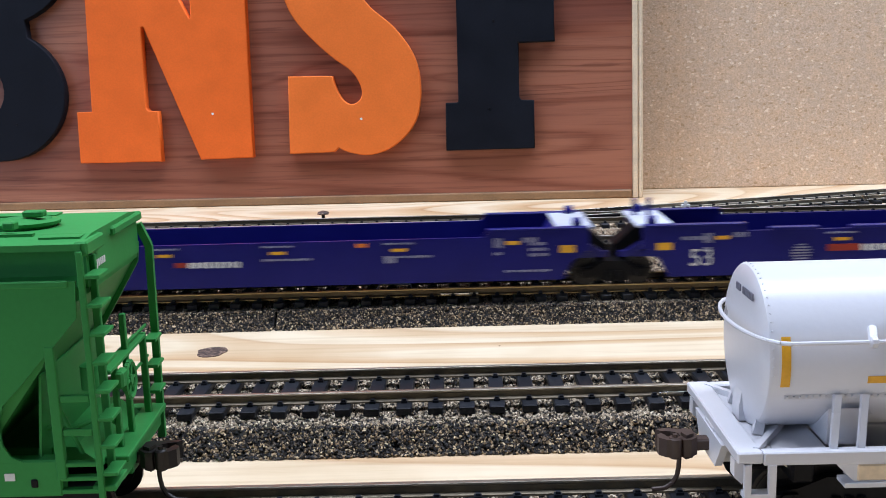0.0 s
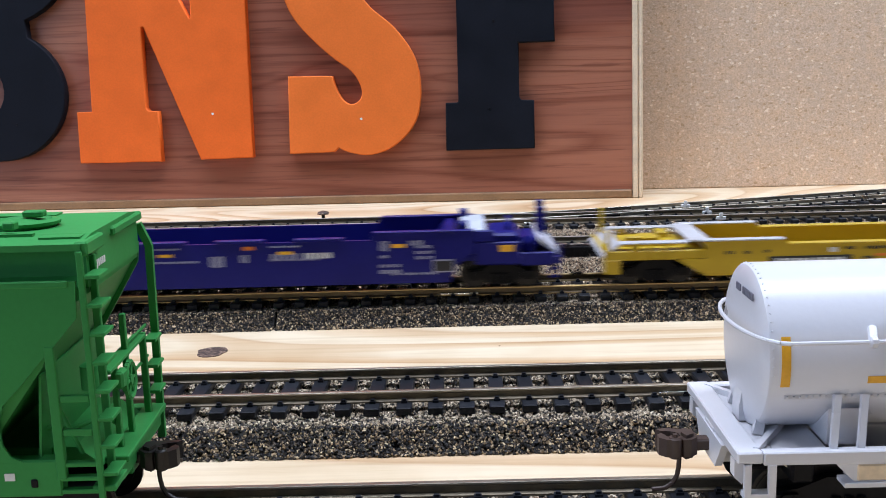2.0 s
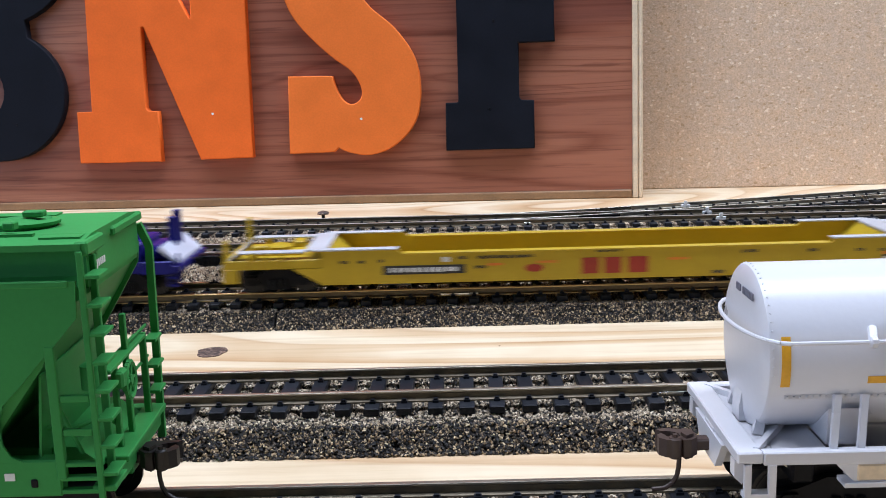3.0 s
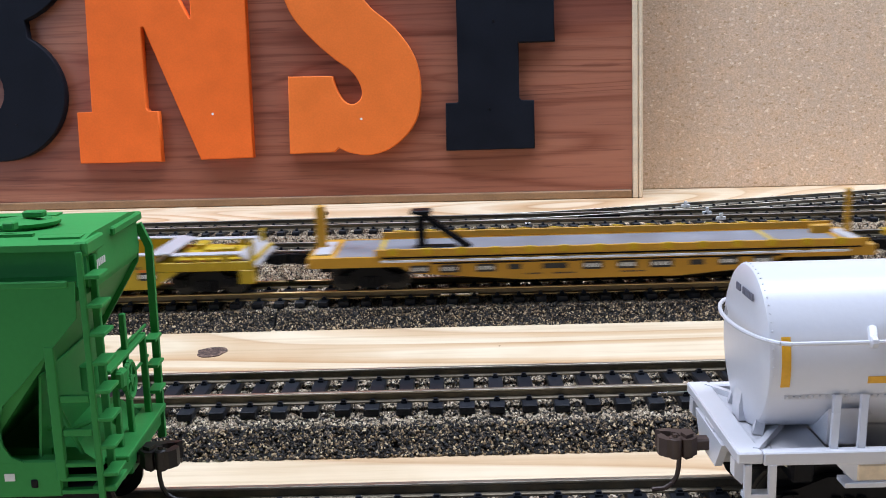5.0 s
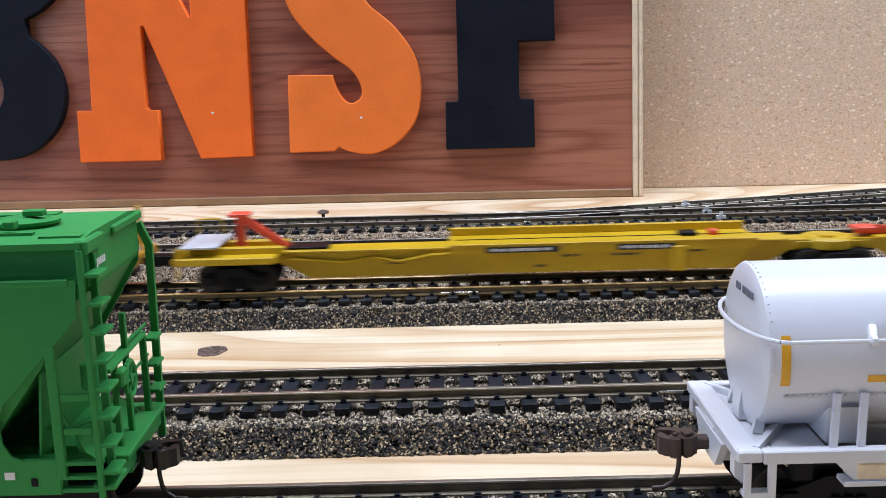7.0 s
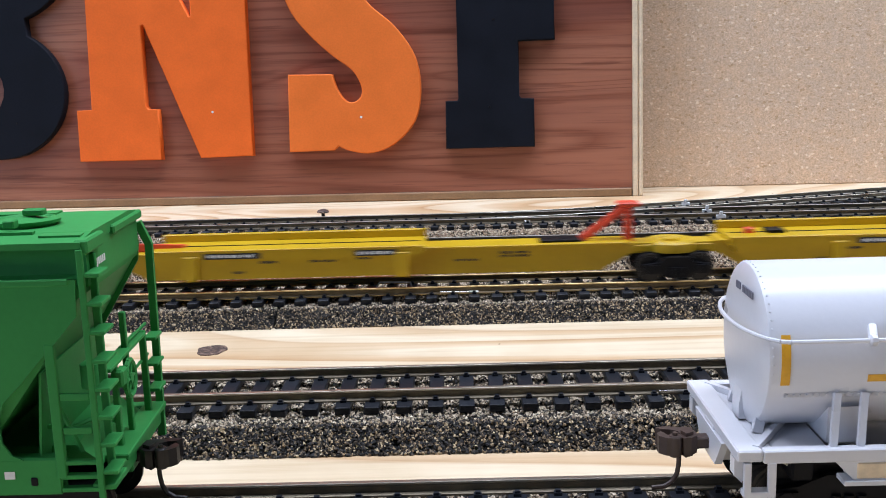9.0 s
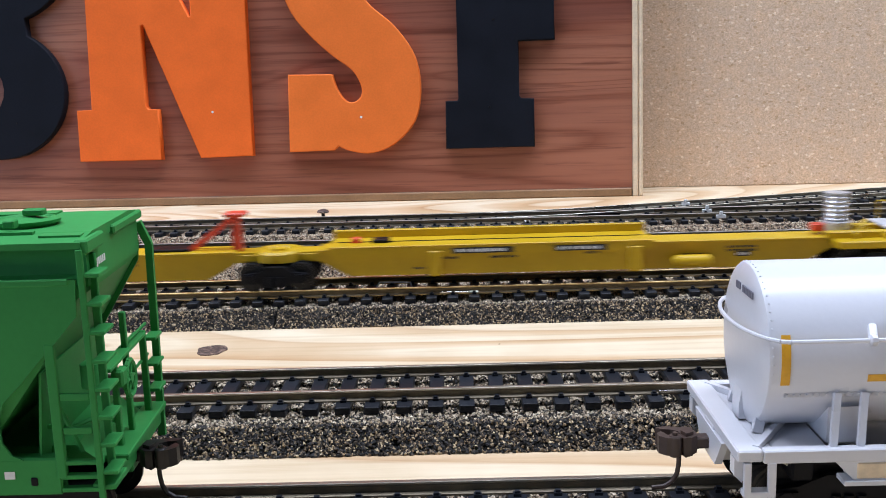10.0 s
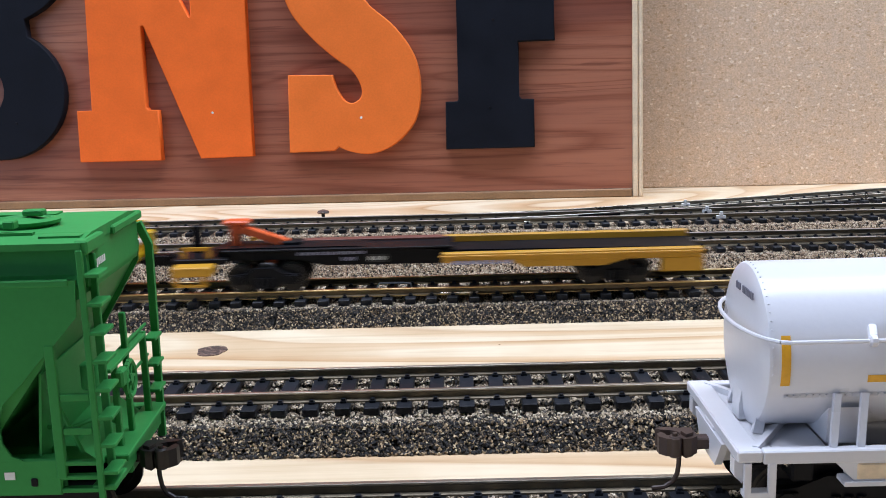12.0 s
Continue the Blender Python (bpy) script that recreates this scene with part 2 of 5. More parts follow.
def bar(bm, p, q, w, t):
    """A flat strap from p to q: w wide, t thick."""
    p, q = Vector(p), Vector(q)
    d = (q - p).normalized()
    side = d.cross(Vector((0, 1, 0)))
    side = side.normalized() if side.length > 0.1 else Vector((1, 0, 0))
    up = side.cross(d).normalized()
    vs = [bm.verts.new(c + side * (a * w / 2) + up * (b * t / 2)) for c in (p, q) for a, b in ((-1, -1), (1, -1), (1, 1), (-1, 1))]
    made = [bm.faces.new([vs[i] for i in f]) for f in ((0, 1, 2, 3), (7, 6, 5, 4), (0, 4, 5, 1), (1, 5, 6, 2), (2, 6, 7, 3), (3, 7, 4, 0))]
    bmesh.ops.recalc_face_normals(bm, faces=made)
    return bm


def lathe(bm, rings, axis="z", at=(0, 0, 0), n=24):
    """Rings of (distance along axis, radius)."""
    def pt(d, r, i):
        a = 2 * math.pi * i / n
        c, s = r * math.cos(a), r * math.sin(a)
        v = {"z": (c, s, d), "x": (d, c, s), "y": (c, d, s)}[axis]
        return Vector(v) + Vector(at)
    rr = [[bm.verts.new(pt(d, r, i)) for i in range(n)] for d, r in rings]
    made = [bm.faces.new(rr[0]), bm.faces.new(rr[-1])]
    for a, b in zip(rr, rr[1:]):
        made += [bm.faces.new((a[i], a[(i + 1) % n], b[(i + 1) % n], b[i])) for i in range(n)]
    bmesh.ops.recalc_face_normals(bm, faces=made)
    return bm


def mesh_of(name, bm, material, smooth=False):
    bmesh.ops.scale(bm, vec=(MM, MM, MM), verts=bm.verts)
    me = bpy.data.meshes.new(name)
    bm.to_mesh(me)
    bm.free()
    me.materials.append(material)
    if smooth:
        me.polygons.foreach_set("use_smooth", [True] * len(me.polygons))
        me.set_sharp_from_angle(angle=radians(35))
    return me


def part(name, bm, material, parent=None, label="", smooth=False, at=None):
    ob = new(name, bm if isinstance(bm, bpy.types.Mesh) else mesh_of(name, bm, material, smooth))
    if parent:
        ob.parent = parent
    if at:
        ob.location = Vector(at) * MM
    return tagged(ob, label)


def thing(name, label, category, m=None, group="", kind=""):
    ob = new(name)
    ob.empty_display_size = 0.01
    if m:
        ob.matrix_world = m
    return tagged(ob, label, category, group, kind)


def bmnew():
    return bmesh.new()


# ---- the room that closes the place ----
def room():
    def wall(name, *b):
        tagged(part(name, box(bmnew(), *b), M_WALL), "plain grey painted room wall", "wall", kind="structure")
    wall("wall_north", -2000, 2000, 720, 800, -900, 1400)
    wall("wall_east", 2000, 2100, -1900, 800, -900, 1400)
    wall("wall_south", -2000, 2000, -1900, -1800, -900, 1400)
    # the west wall has a window opening, 1300 wide and 1100 high
    b = bmnew()
    box(b, -2100, -2000, -1900, -1750, -900, 1400)
    box(b, -2100, -2000, -450, 800, -900, 1400)
    box(b, -2100, -2000, -1750, -450, -900, 0)
    box(b, -2100, -2000, -1750, -450, 1100, 1400)
    tagged(part("wall_west", b, M_WALL), "plain grey painted wall with a window opening", "wall", kind="structure")
    tagged(part("ceiling", box(bmnew(), -2100, 2100, -1900, 800, 1400, 1480), M_WALL), "plain grey ceiling", "ceiling", kind="structure")
    tagged(part("floor", box(bmnew(), -2100, 2100, -1900, 800, -980, -900), M_FLOOR), "plain grey floor", "floor", kind="structure")


room()


def bench():
    t = thing("layout_table", "pale pine plywood layout table top with knots", "table")
    part("tabletop", box(bmnew(), -1960, 1960, 30, 715, -18, 0, 0.5), M_PLY, t, "pale pine plywood sheet with brown grain")
    for x in (-1900, 1840):
        for y in (42, 640):
            part("leg", box(bmnew(), x, x + 60, y, y + 60, -900, -18.2), M_TRIM, t)
    # an oval wooden patch let into the veneer
    b = bmnew()
    edge = [((4.3 + 0.35 * math.sin(3 * k) + 0.2 * math.sin(7 * k + 1)) * math.cos(k), (5.6 + 0.5 * math.sin(2 * k + 1)) * math.sin(k)) for k in (2 * math.pi * i / 40 for i in range(40))]
    prism(b, edge, "z", -0.3, 0.12)
    part("knot", b, M_KNOT, t, "dark brown oval wood knot", at=(-75.3, 289.8, 0.1))


bench()


# ---- the two boards that lean at the back ----
BOARD = Matrix.Translation(Vector((108.15, 589.05, 0)) * MM) @ pose(0, 0, 0, 0, 0, -2.686) @ pose(0, 0, 0, -4, 0, 0)


def boards():
    t = thing("sign_board", "cherry wood laminate sign board with pale edging, leaning", "sign board", BOARD)
    part("panel", box(bmnew(), -620, -6.2, 0, 16, 5.2, 330), M_LAM, t, "cherry-red wood-grain laminate panel")
    part("bottom_edge", box(bmnew(), -620, -6.2, -0.8, 16, 0, 5.0, 0.7), M_EDGE, t, "tan wooden bottom edging")
    part("side_edge", box(bmnew(), -6.0, -2.9, -1.2, 16, 0, 330, 0.6), M_TRIM, t, "pale wooden side edging")
    part("side_edge", box(bmnew(), -2.6, 0, -0.6, 16, 0, 330, 0.6), M_TRIM, t, "pale wooden side edging")
    c = thing("particle_board", "bare tan particle board sheet, upright", "board",
              Matrix.Translation(Vector((115.1, 624.5, 0)) * MM) @ pose(0, 0, 0, -3.5, 0, -2.93))
    part("sheet", box(bmnew(), -90, 700, 0, 15, 0.2, 360, 0.4), M_CHIP, c, "tan particle board with visible flakes")


boards()


def letter_from(name, outlines, material, label):
    """A cut-out of 9 mm board. The first outline is the shape, the others are holes."""
    cu = bpy.data.curves.new(name, "CURVE")
    cu.dimensions, cu.fill_mode, cu.extrude, cu.bevel_depth = "2D", "BOTH", 0.0026, 0.0006
    cu.bevel_resolution = 1
    for pts in outlines:
        sp = cu.splines.new("POLY")
        sp.points.add(len(pts) - 1)
        for k, (x, y) in zip(sp.points, pts):
            k.co = (x * MM, y * MM, 0, 1)
        sp.use_cyclic_u = True
    tmp = new(name, cu)
    me = bpy.data.meshes.new_from_object(tmp.evaluated_get(bpy.context.evaluated_depsgraph_get()))
    bpy.data.objects.remove(tmp)
    me.materials.clear()
    me.materials.append(material)
    ob = new("wooden_letter", me)
    ob.matrix_world = BOARD @ pose(0, -3.25 * MM, 0, 90, 0, 0)
    return tagged(ob, label, "wooden letter", "letters on the sign board")


def arc(cx, cy, rx, ry, a, b, n):
    return [(cx + rx * math.cos(radians(a + (b - a) * i / n)), cy + ry * math.sin(radians(a + (b - a) * i / n))) for i in range(n + 1)]


def smooth_path(pts, n=5):
    """Points along a Catmull-Rom curve through pts."""
    out = []
    p = [Vector(a) for a in pts]
    for i in range(len(p) - 1):
        a, b, c, d = p[max(i - 1, 0)], p[i], p[i + 1], p[min(i + 2, len(p) - 1)]
        for k in range(n):
            t = k / n
            v = 0.5 * (2 * b + (c - a) * t + (2 * a - 5 * b + 4 * c - d) * t * t + (3 * b - a - 3 * c + d) * t ** 3)
            out.append((v.x, v.y))
    return out + [tuple(p[-1])]


def letters():
    # rounded bowls of the black one, cut by the picture's edge
    right = arc(-384, 69.5, 42.0, 38.7, -90, 59, 22) + arc(-384, 148, 49, 38, -65, 90, 20)
    b_ = letter_from("b", [[(-450, 31)] + right + [(-450, 186), (-450, 160), (-440, 158), (-440, 58), (-450, 57)],
                      arc(-392, 72, 14, 16, 0, 360, 20), arc(-394, 148, 13, 15, 0, 360, 20)], M_BLACK, "matt black painted wooden cut-out letter with round bowls")
    n_ = letter_from("n", [[(-334.2, 28.6), (-285.4, 28.6), (-286, 57.4), (-291.5, 57.6), (-293.3, 60), (-293.5, 107.2), (-291.3, 107.8), (-260.7, 29.2), (-230.1, 29.7),
                       (-230.7, 158), (-221, 158), (-221, 186), (-268, 186), (-268, 158), (-262.6, 158), (-262.4, 111), (-264.2, 110.6), (-301.5, 186),
                       (-334.2, 186), (-334.2, 158), (-325, 158), (-325.2, 58), (-334.2, 57.8)]], M_ORANGE, "bright orange painted wooden cut-out letter with serifs")
    inner = smooth_path([(-181, 74.9), (-178.6, 67), (-174, 60), (-168.5, 58.4), (-163.6, 62), (-163.4, 69), (-168.5, 78), (-179, 86), (-192, 98), (-203, 112), (-208, 128), (-207, 150), (-197, 172), (-176, 184), (-160, 186)])
    top = [(-150, 182), (-144, 186), (-133, 186), (-133, 146), (-157, 146)]
    back = smooth_path([(-157, 146), (-162, 158), (-169, 161), (-174, 156), (-172, 144), (-160, 118), (-143, 102), (-131.5, 84.5), (-128.6, 65), (-132.4, 47.5), (-144, 35), (-157.7, 29.6), (-170, 31), (-177.6, 34.3)])
    s_ = letter_from("s", [[(-206.1, 75.3)] + inner + top + [(x - 0.8, z) for x, z in back[1:]] + [(-181.4, 31.7), (-207.0, 31.3)]], M_ORANGE_S, "light orange painted wooden cut-out letter, curved")
    f_ = letter_from("f", [[(-114.2, 31), (-63.7, 31.1), (-63.7, 57.8), (-70.8, 58.1), (-72.2, 60), (-72.2, 92), (-51.4, 92.2), (-51.8, 119), (-72, 119), (-72, 158), (-52, 158), (-52, 146), (-30, 146), (-30, 186),
                       (-114, 186), (-114, 158), (-106.6, 158), (-106.5, 59), (-107.5, 57.6), (-114, 57.5)]], M_BLACK, "matt black painted wooden cut-out letter with serifs")
    # screws on the orange letters are white in place of a metal glint
    for ob, x, y, m in ((b_, -372, 52, M_SOOT), (n_, -252.6, 55.4, M_MARK), (s_, -164.3, 50.2, M_MARK), (f_, -89, 54, M_SOOT), (f_, -86, 104, M_SOOT)):
        part("screw", lathe(bmnew(), [(3.1, 0.8), (3.45, 0.65)], n=10), m, ob, "small screw head", at=(x, y, 0))


letters()

# ---- tracks ----
TIE = 7.18
GAUGE = 16.5


def tie_mesh(name, half=13.8, spikes=True):
    b = bmnew()
    box(b, -1.75, 1.75, -half, half, 5.1, 7.0, 0.22)
    if spikes:
        for y in (-10.0, -6.9, 6.9, 10.0):
            box(b, -0.7, 0.7, y - 0.65, y + 0.65, 7.0, 7.55)
            box(b, -0.45, 0.45, y - 0.45, y + 0.45, 7.5, 8.0)
    return mesh_of(name, b, M_TIE)


RAIL_SHAPE = [(-1.2, 7.0), (1.2, 7.0), (1.2, 7.35), (0.3, 7.7), (0.3, 8.75), (0.55, 8.95), (0.55, 9.4), (0.42, 9.5), (-0.42, 9.5), (-0.55, 9.4), (-0.55, 8.95), (-0.3, 8.75), (-0.3, 7.7), (-1.2, 7.35)]
TIE_NEAR, TIE_FAR = tie_mesh("sleeper"), tie_mesh("sleeper_far")


def pebbles(name, bounds, height, count, size, material, parent, seed, keep=None):
    """One joined heap of small angular stones lying on a bed: height(x, y) in millimetres."""
    rng = np.random.default_rng(seed)
    x = rng.uniform(bounds[0], bounds[1], count)
    y = rng.uniform(bounds[2], bounds[3], count)
    z = height(x, y)
    if keep is not None:
        ok = keep(x, y)
        x, y, z = x[ok], y[ok], z[ok]
    n = len(x)
    corner = np.array([(1, 0, 0), (-1, 0, 0), (0, 1, 0), (0, -1, 0), (0, 0, 1), (0, 0, -1)], float)
    tri = np.array([(0, 2, 4), (2, 1, 4), (1, 3, 4), (3, 0, 4), (2, 0, 5), (1, 2, 5), (3, 1, 5), (0, 3, 5)])
    r = rng.uniform(0.55, 1.3, (n, 1, 1)) * size / 2
    v = corner[None] * rng.uniform(0.6, 1.25, (n, 6, 1)) * r + rng.normal(0, 0.16, (n, 6, 3)) * r
    a = rng.uniform(0, 2 * np.pi, n)
    tip = rng.uniform(-0.9, 0.9, n)
    ca, sa, ct, st = np.cos(a)[:, None], np.sin(a)[:, None], np.cos(tip)[:, None], np.sin(tip)[:, None]
    vx, vy, vz = v[..., 0], v[..., 1], v[..., 2]
    vx, vz = ct * vx + st * vz, -st * vx + ct * vz
    vx, vy = ca * vx - sa * vy, sa * vx + ca * vy
    v = np.stack([vx + x[:, None], vy + y[:, None], vz + z[:, None]], -1).reshape(-1, 3) * MM
    f = (tri[None] + 6 * np.arange(n)[:, None, None]).reshape(-1, 3)
    me = bpy.data.meshes.new(name)
    me.from_pydata(v.tolist(), [], f.tolist())
    me.materials.append(material)
    ob = new(name, me)
    ob.parent = parent
    return tagged(ob, kind="stuff")


def track(label, y0, heading, x0, x1, phase, rail_mat, bed_top, bed_side, bed_half, head_mat, foot_mat, near=True, grains=(0.85, 0.86), loose=200, plain=300, joints=(), seed=1):
    t = thing("model_track", label, "track", Matrix.Translation((0, y0 * MM, 0)) @ pose(0, 0, 0, 0, 0, math.degrees(heading)))
    for y in (-GAUGE / 2 - 0.5, GAUGE / 2 + 0.5):
        r = part("rail", prism(bmnew(), [(a + y, b) for a, b in RAIL_SHAPE], "x", x0, x1), rail_mat, t)
        part("rail_head", box(bmnew(), x0, x1, y - 0.6, y + 0.6, 8.98, 9.54, 0.12), head_mat, r, "polished rail head")
        # foot strips of C, D and E are coloured bright, as if catching light
        part("rail_foot", box(bmnew(), x0, x1, y - 1.3, y + 1.3, 7.02, 7.32), foot_mat, r)
    i0, i1 = math.ceil((x0 - phase) / TIE), math.floor((x1 - phase) / TIE)
    rng = random.Random(seed)
    rest = bmnew()
    for i in range(i0, i1 + 1):
        x = phase + i * TIE
        if abs(x) > plain:
            box(rest, x - 1.75, x + 1.75, -13.8, 13.8, 5.1, 7.0)
            continue
        o = part("sleeper", TIE_NEAR if near else TIE_FAR, M_TIE, t)
        o.location = ((x + rng.uniform(-0.18, 0.18)) * MM, rng.uniform(-0.2, 0.2) * MM, rng.uniform(-0.06, 0.04) * MM)
        o.rotation_euler = (0, 0, rng.uniform(-0.018, 0.018))
    tagged(part("far_sleepers", rest, M_TIE, t), kind="stuff")
    # bed of granulate: flat crown and two steep shoulders
    crown = bed_half - 5.5
    b = bmnew()
    cuts = [x0, *joints, x1]
    for c0, c1 in zip(cuts, cuts[1:]):
        prism(b, [(-bed_half + 0.8, 0.05), (bed_half - 0.8, 0.05), (crown, 4.3), (-crown, 4.3)], "x", c0 + 0.4, c1 - 0.4)

    def clear(x, y):
        ok = np.ones(len(x), bool)
        for j in joints:
            ok &= np.abs(x - j - 0.3 * np.sin(y * 2)) > 0.55
        return ok

    part("roadbed", b, M_BEDCORE, t, "dark granulated roadbed strip")

    def h(x, y):
        e = np.abs(y)
        lump = 0.28 * np.sin(x * 0.9 + seed) * np.sin(y * 1.3 + x * 0.31) + 0.2 * np.sin(x * 2.3 + y * 1.7)
        ragged = 0.35 * np.sin(x * 0.47 + seed) + 0.3 * np.sin(x * 1.31)
        slope = 4.75 - (e - crown + ragged) / (bed_half - crown) * 4.6 + lump
        return np.clip(np.where(e < crown, 4.75 + 0.3 * lump, np.minimum(slope, 5.0)), 0.2, 9)

    g0, g1 = max(x0, -loose), min(x1, loose)
    top, side = int((g1 - g0) * 2 * crown * 1.9 / grains[0] ** 2), int((g1 - g0) * 8 * 6.0 / grains[1] ** 2)
    pebbles("ballast", (g0, g1, -crown, crown), h, top, grains[0], bed_top, t, seed, clear)
    pebbles("shoulder_ballast", (g0, g1, -bed_half - 0.4, -crown + 1.2), lambda x, y: h(x, y) + 0.1, side, grains[1], bed_side, t, seed + 50, clear)
    return t


M_BEDCORE = paint("granulate_binder", (0.012, 0.01, 0.008), 0.9, 0, 0.4, 0.6)
G = "tracks on the table"
YA, YB, YC, YD, YE = 162.24, 231.21, 334.87, 408.51, 473.29
HC, HD, HE = -0.0058, -0.0252, -0.0169
track("black-sleepered model track with dull rails, holding parked cars", YA, 0, -900, 900, -19.57, M_RAIL, M_TANBED, M_DARKBED, 24, M_HEAD, M_RAIL, loose=150, seed=11)
track("black-sleepered model track on a granulate roadbed", YB, 0, -900, 900, -64.12, M_RAIL, M_TANBED, M_DARKBED, 25, M_HEAD, M_RAIL, loose=150, seed=12)
track("black-sleepered model track with brassy rails", YC, HC, -1940, 1940, -88.8, M_BRASS, M_TANBED, M_DARKBED, 22.7, M_GOLD, M_GOLD, joints=(-60.5,), grains=(0.85, 0.8), seed=13)
track("black-sleepered model track on tan ballast", YD, HD, -900, 900, 103.8, M_RAIL, M_BROWNBED, M_BROWNBED, 23, M_DULL, M_NICKEL, False, (0.9, 0.9), 240, seed=14)
track("black-sleepered model track with a turnout on brown ballast", YE, HE, -900, 900, -40.2, M_RAIL, M_BROWNBED, M_BROWNBED, 23, M_DULL, M_NICKEL, False, (0.95, 0.95), 270, seed=15)


def joiner(y, x0, x1, y0, heading=0.0, label="bright metal rail joiner"):
    j = part("rail_joiner", box(bmnew(), x0, x1, y - 1.25, y - 0.62, 7.34, 8.0, 0.1), M_STEEL)
    j.matrix_world = Matrix.Translation((0, y0 * MM, 0)) @ pose(0, 0, 0, 0, 0, math.degrees(heading))
    return tagged(j, label, "rail joiner", "rail joiners")


joiner(-8.75, 44.6, 53, YB)
joiner(-8.75, -7, 5.6, YC, HC)
joiner(-8.75, 30, 33, YE, HE)

def feeder_wire():
    # white paint stands in for the gleam of the metal wire
    w = part("feeder_wire", pipe(bmnew(), [(-29, 2, 7.3), (-28, 2, 9.0), (-20, 2, 8.9), (-17.4, 2, 8.7), (-17.0, 2, 7.2)], 0.3, 6), M_MARK)
    w.location = (0, YC * MM, 0)
    tagged(w, "bright feeder wire lying between the rails", "wire")


feeder_wire()


def branch():
    """The turnout's curved way: it leaves the last track and runs off behind it."""
    def off(x):
        return 0.00153 * (x + 15) ** 2 if x < 75 else 12.4 + 0.275 * (x - 75)
    t = thing("branch_track", "curved turnout branch of dark rails on black sleepers", "track", Matrix.Translation((0, YE * MM, 0)) @ pose(0, 0, 0, 0, 0, math.degrees(HE)))
    for y in (-GAUGE / 2 - 0.5, GAUGE / 2 + 0.5):
        b = bmnew()
        xs = [-15 + 12 * i for i in range(28)]
        rings = [[b.verts.new((x, off(x) + y + a * 0.9, z + 0.02)) for a, z in RAIL_SHAPE] for x in xs]
        n = len(RAIL_SHAPE)
        made = [b.faces.new(rings[0]), b.faces.new(rings[-1])]
        for r0, r1 in zip(rings, rings[1:]):
            made += [b.faces.new((r0[i], r0[(i + 1) % n], r1[(i + 1) % n], r1[i])) for i in range(n)]
        bmesh.ops.recalc_face_normals(b, faces=made)
        part("rail", b, M_NICKEL, t)
    for i in range(44):
        x = 2 + i * TIE
        o = part("sleeper", TIE_FAR, M_TIE, t)
        o.location = ((x - 0.2 * off(x) * 0.27) * MM, (off(x) + (4 if x < 85 else 0)) * MM, -0.05 * MM)
        o.rotation_euler = (0, 0, math.atan(min(0.275, 0.00306 * (x + 15))))
    b = bmnew()
    box(b, -24.6, 244, -15, 15, 0.05, 5.0)
    w = part("roadbed", b, M_TRIM, t, "pale wooden strip under the track")
    w.location = (84 * MM, 14.9 * MM, 0)
    w.rotation_euler = (0, 0, math.atan(0.275))
    part("frog", prism(bmnew(), [(56, -1.5), (76, 0.0), (76, 5.5), (66, 3.2)], "z", 7.0, 9.3), M_SOOT, t, "black turnout frog")
    for x, y in ((121, -8.7), (118.5, 8.7), (113, off(113) + 8.7)):
        j = bmnew()
        box(j, x - 2.2, x + 2.2, y - 1.5, y + 1.5, 7.0, 8.6, 0.2)
        box(j, x - 0.8, x + 0.8, y - 1.6, y - 0.7, 8.4, 10.4, 0.2)
        part("insulated_joiner", j, M_MARK, t, "white plastic rail joiner")


branch()


def track_pin():
    p = thing("push_pin", "brown mushroom-headed pin stuck in the plywood", "pin", Matrix.Translation((-74 * MM, 540 * MM, 0)))
    part("stem", lathe(bmnew(), [(0.0, 1.0), (3.4, 0.9)], n=10), M_SOOT, p)
    part("head", lathe(bmnew(), [(2.8, 3.1), (3.3, 3.3), (4.2, 2.6), (4.8, 0.6)], n=20), M_KNOT, p, "brown domed head", True)


track_pin()
RUN = [(0.0, 0.0), (0.5, -62.4), (1.0, -125.2), (1.5, -189.1), (2.0, -253.8), (2.5, -316.7), (3.0, -377.4), (3.4, -425.4), (4.0, -497.3), (4.6, -569.0), (5.0, -616.6), (5.5, -676.4), (6.0, -737.1), (6.5, -797.5), (7.0, -857.7), (7.4, -906.8), (8.0, -981.6), (8.6, -1057.8), (9.0, -1109.4), (9.5, -1175.1), (10.0, -1241.3), (10.5, -1307.3), (11.0, -1373.2), (11.5, -1439.5), (12.0, -1505.5)]
# ---- parts that all cars share ----
R_WHEEL = 4.6


def wheel_mesh():
    b = bmnew()
    prof = [(-0.9, 1.6), (-0.9, 3.9), (-0.6, 3.9), (-0.6, R_WHEEL - 0.05), (0.9, R_WHEEL + 0.05), (1.0, R_WHEEL + 0.55), (1.5, R_WHEEL + 0.5), (1.5, 3.7), (1.1, 3.4), (1.1, 1.4)]
    for side in (-1, 1):
        lathe(b, [(side * (8.3 - d), r) for d, r in prof], "y", n=22)
    tube(b, (0, -11.2, 0), (0, 11.2, 0), 0.9, 8)
    # a cast mark on each face shows that it turns
    for side in (-1, 1):
        for k in range(4):
            a = math.pi / 2 * k + 0.4
            tube(b, (2.6 * math.cos(a), side * 9.15, 2.6 * math.sin(a)), (2.6 * math.cos(a), side * 9.5, 2.6 * math.sin(a)), 0.45, 6)
    return mesh_of("wheelset", b, M_WHEEL, True)


WHEELSET = wheel_mesh()
WHEELS = []


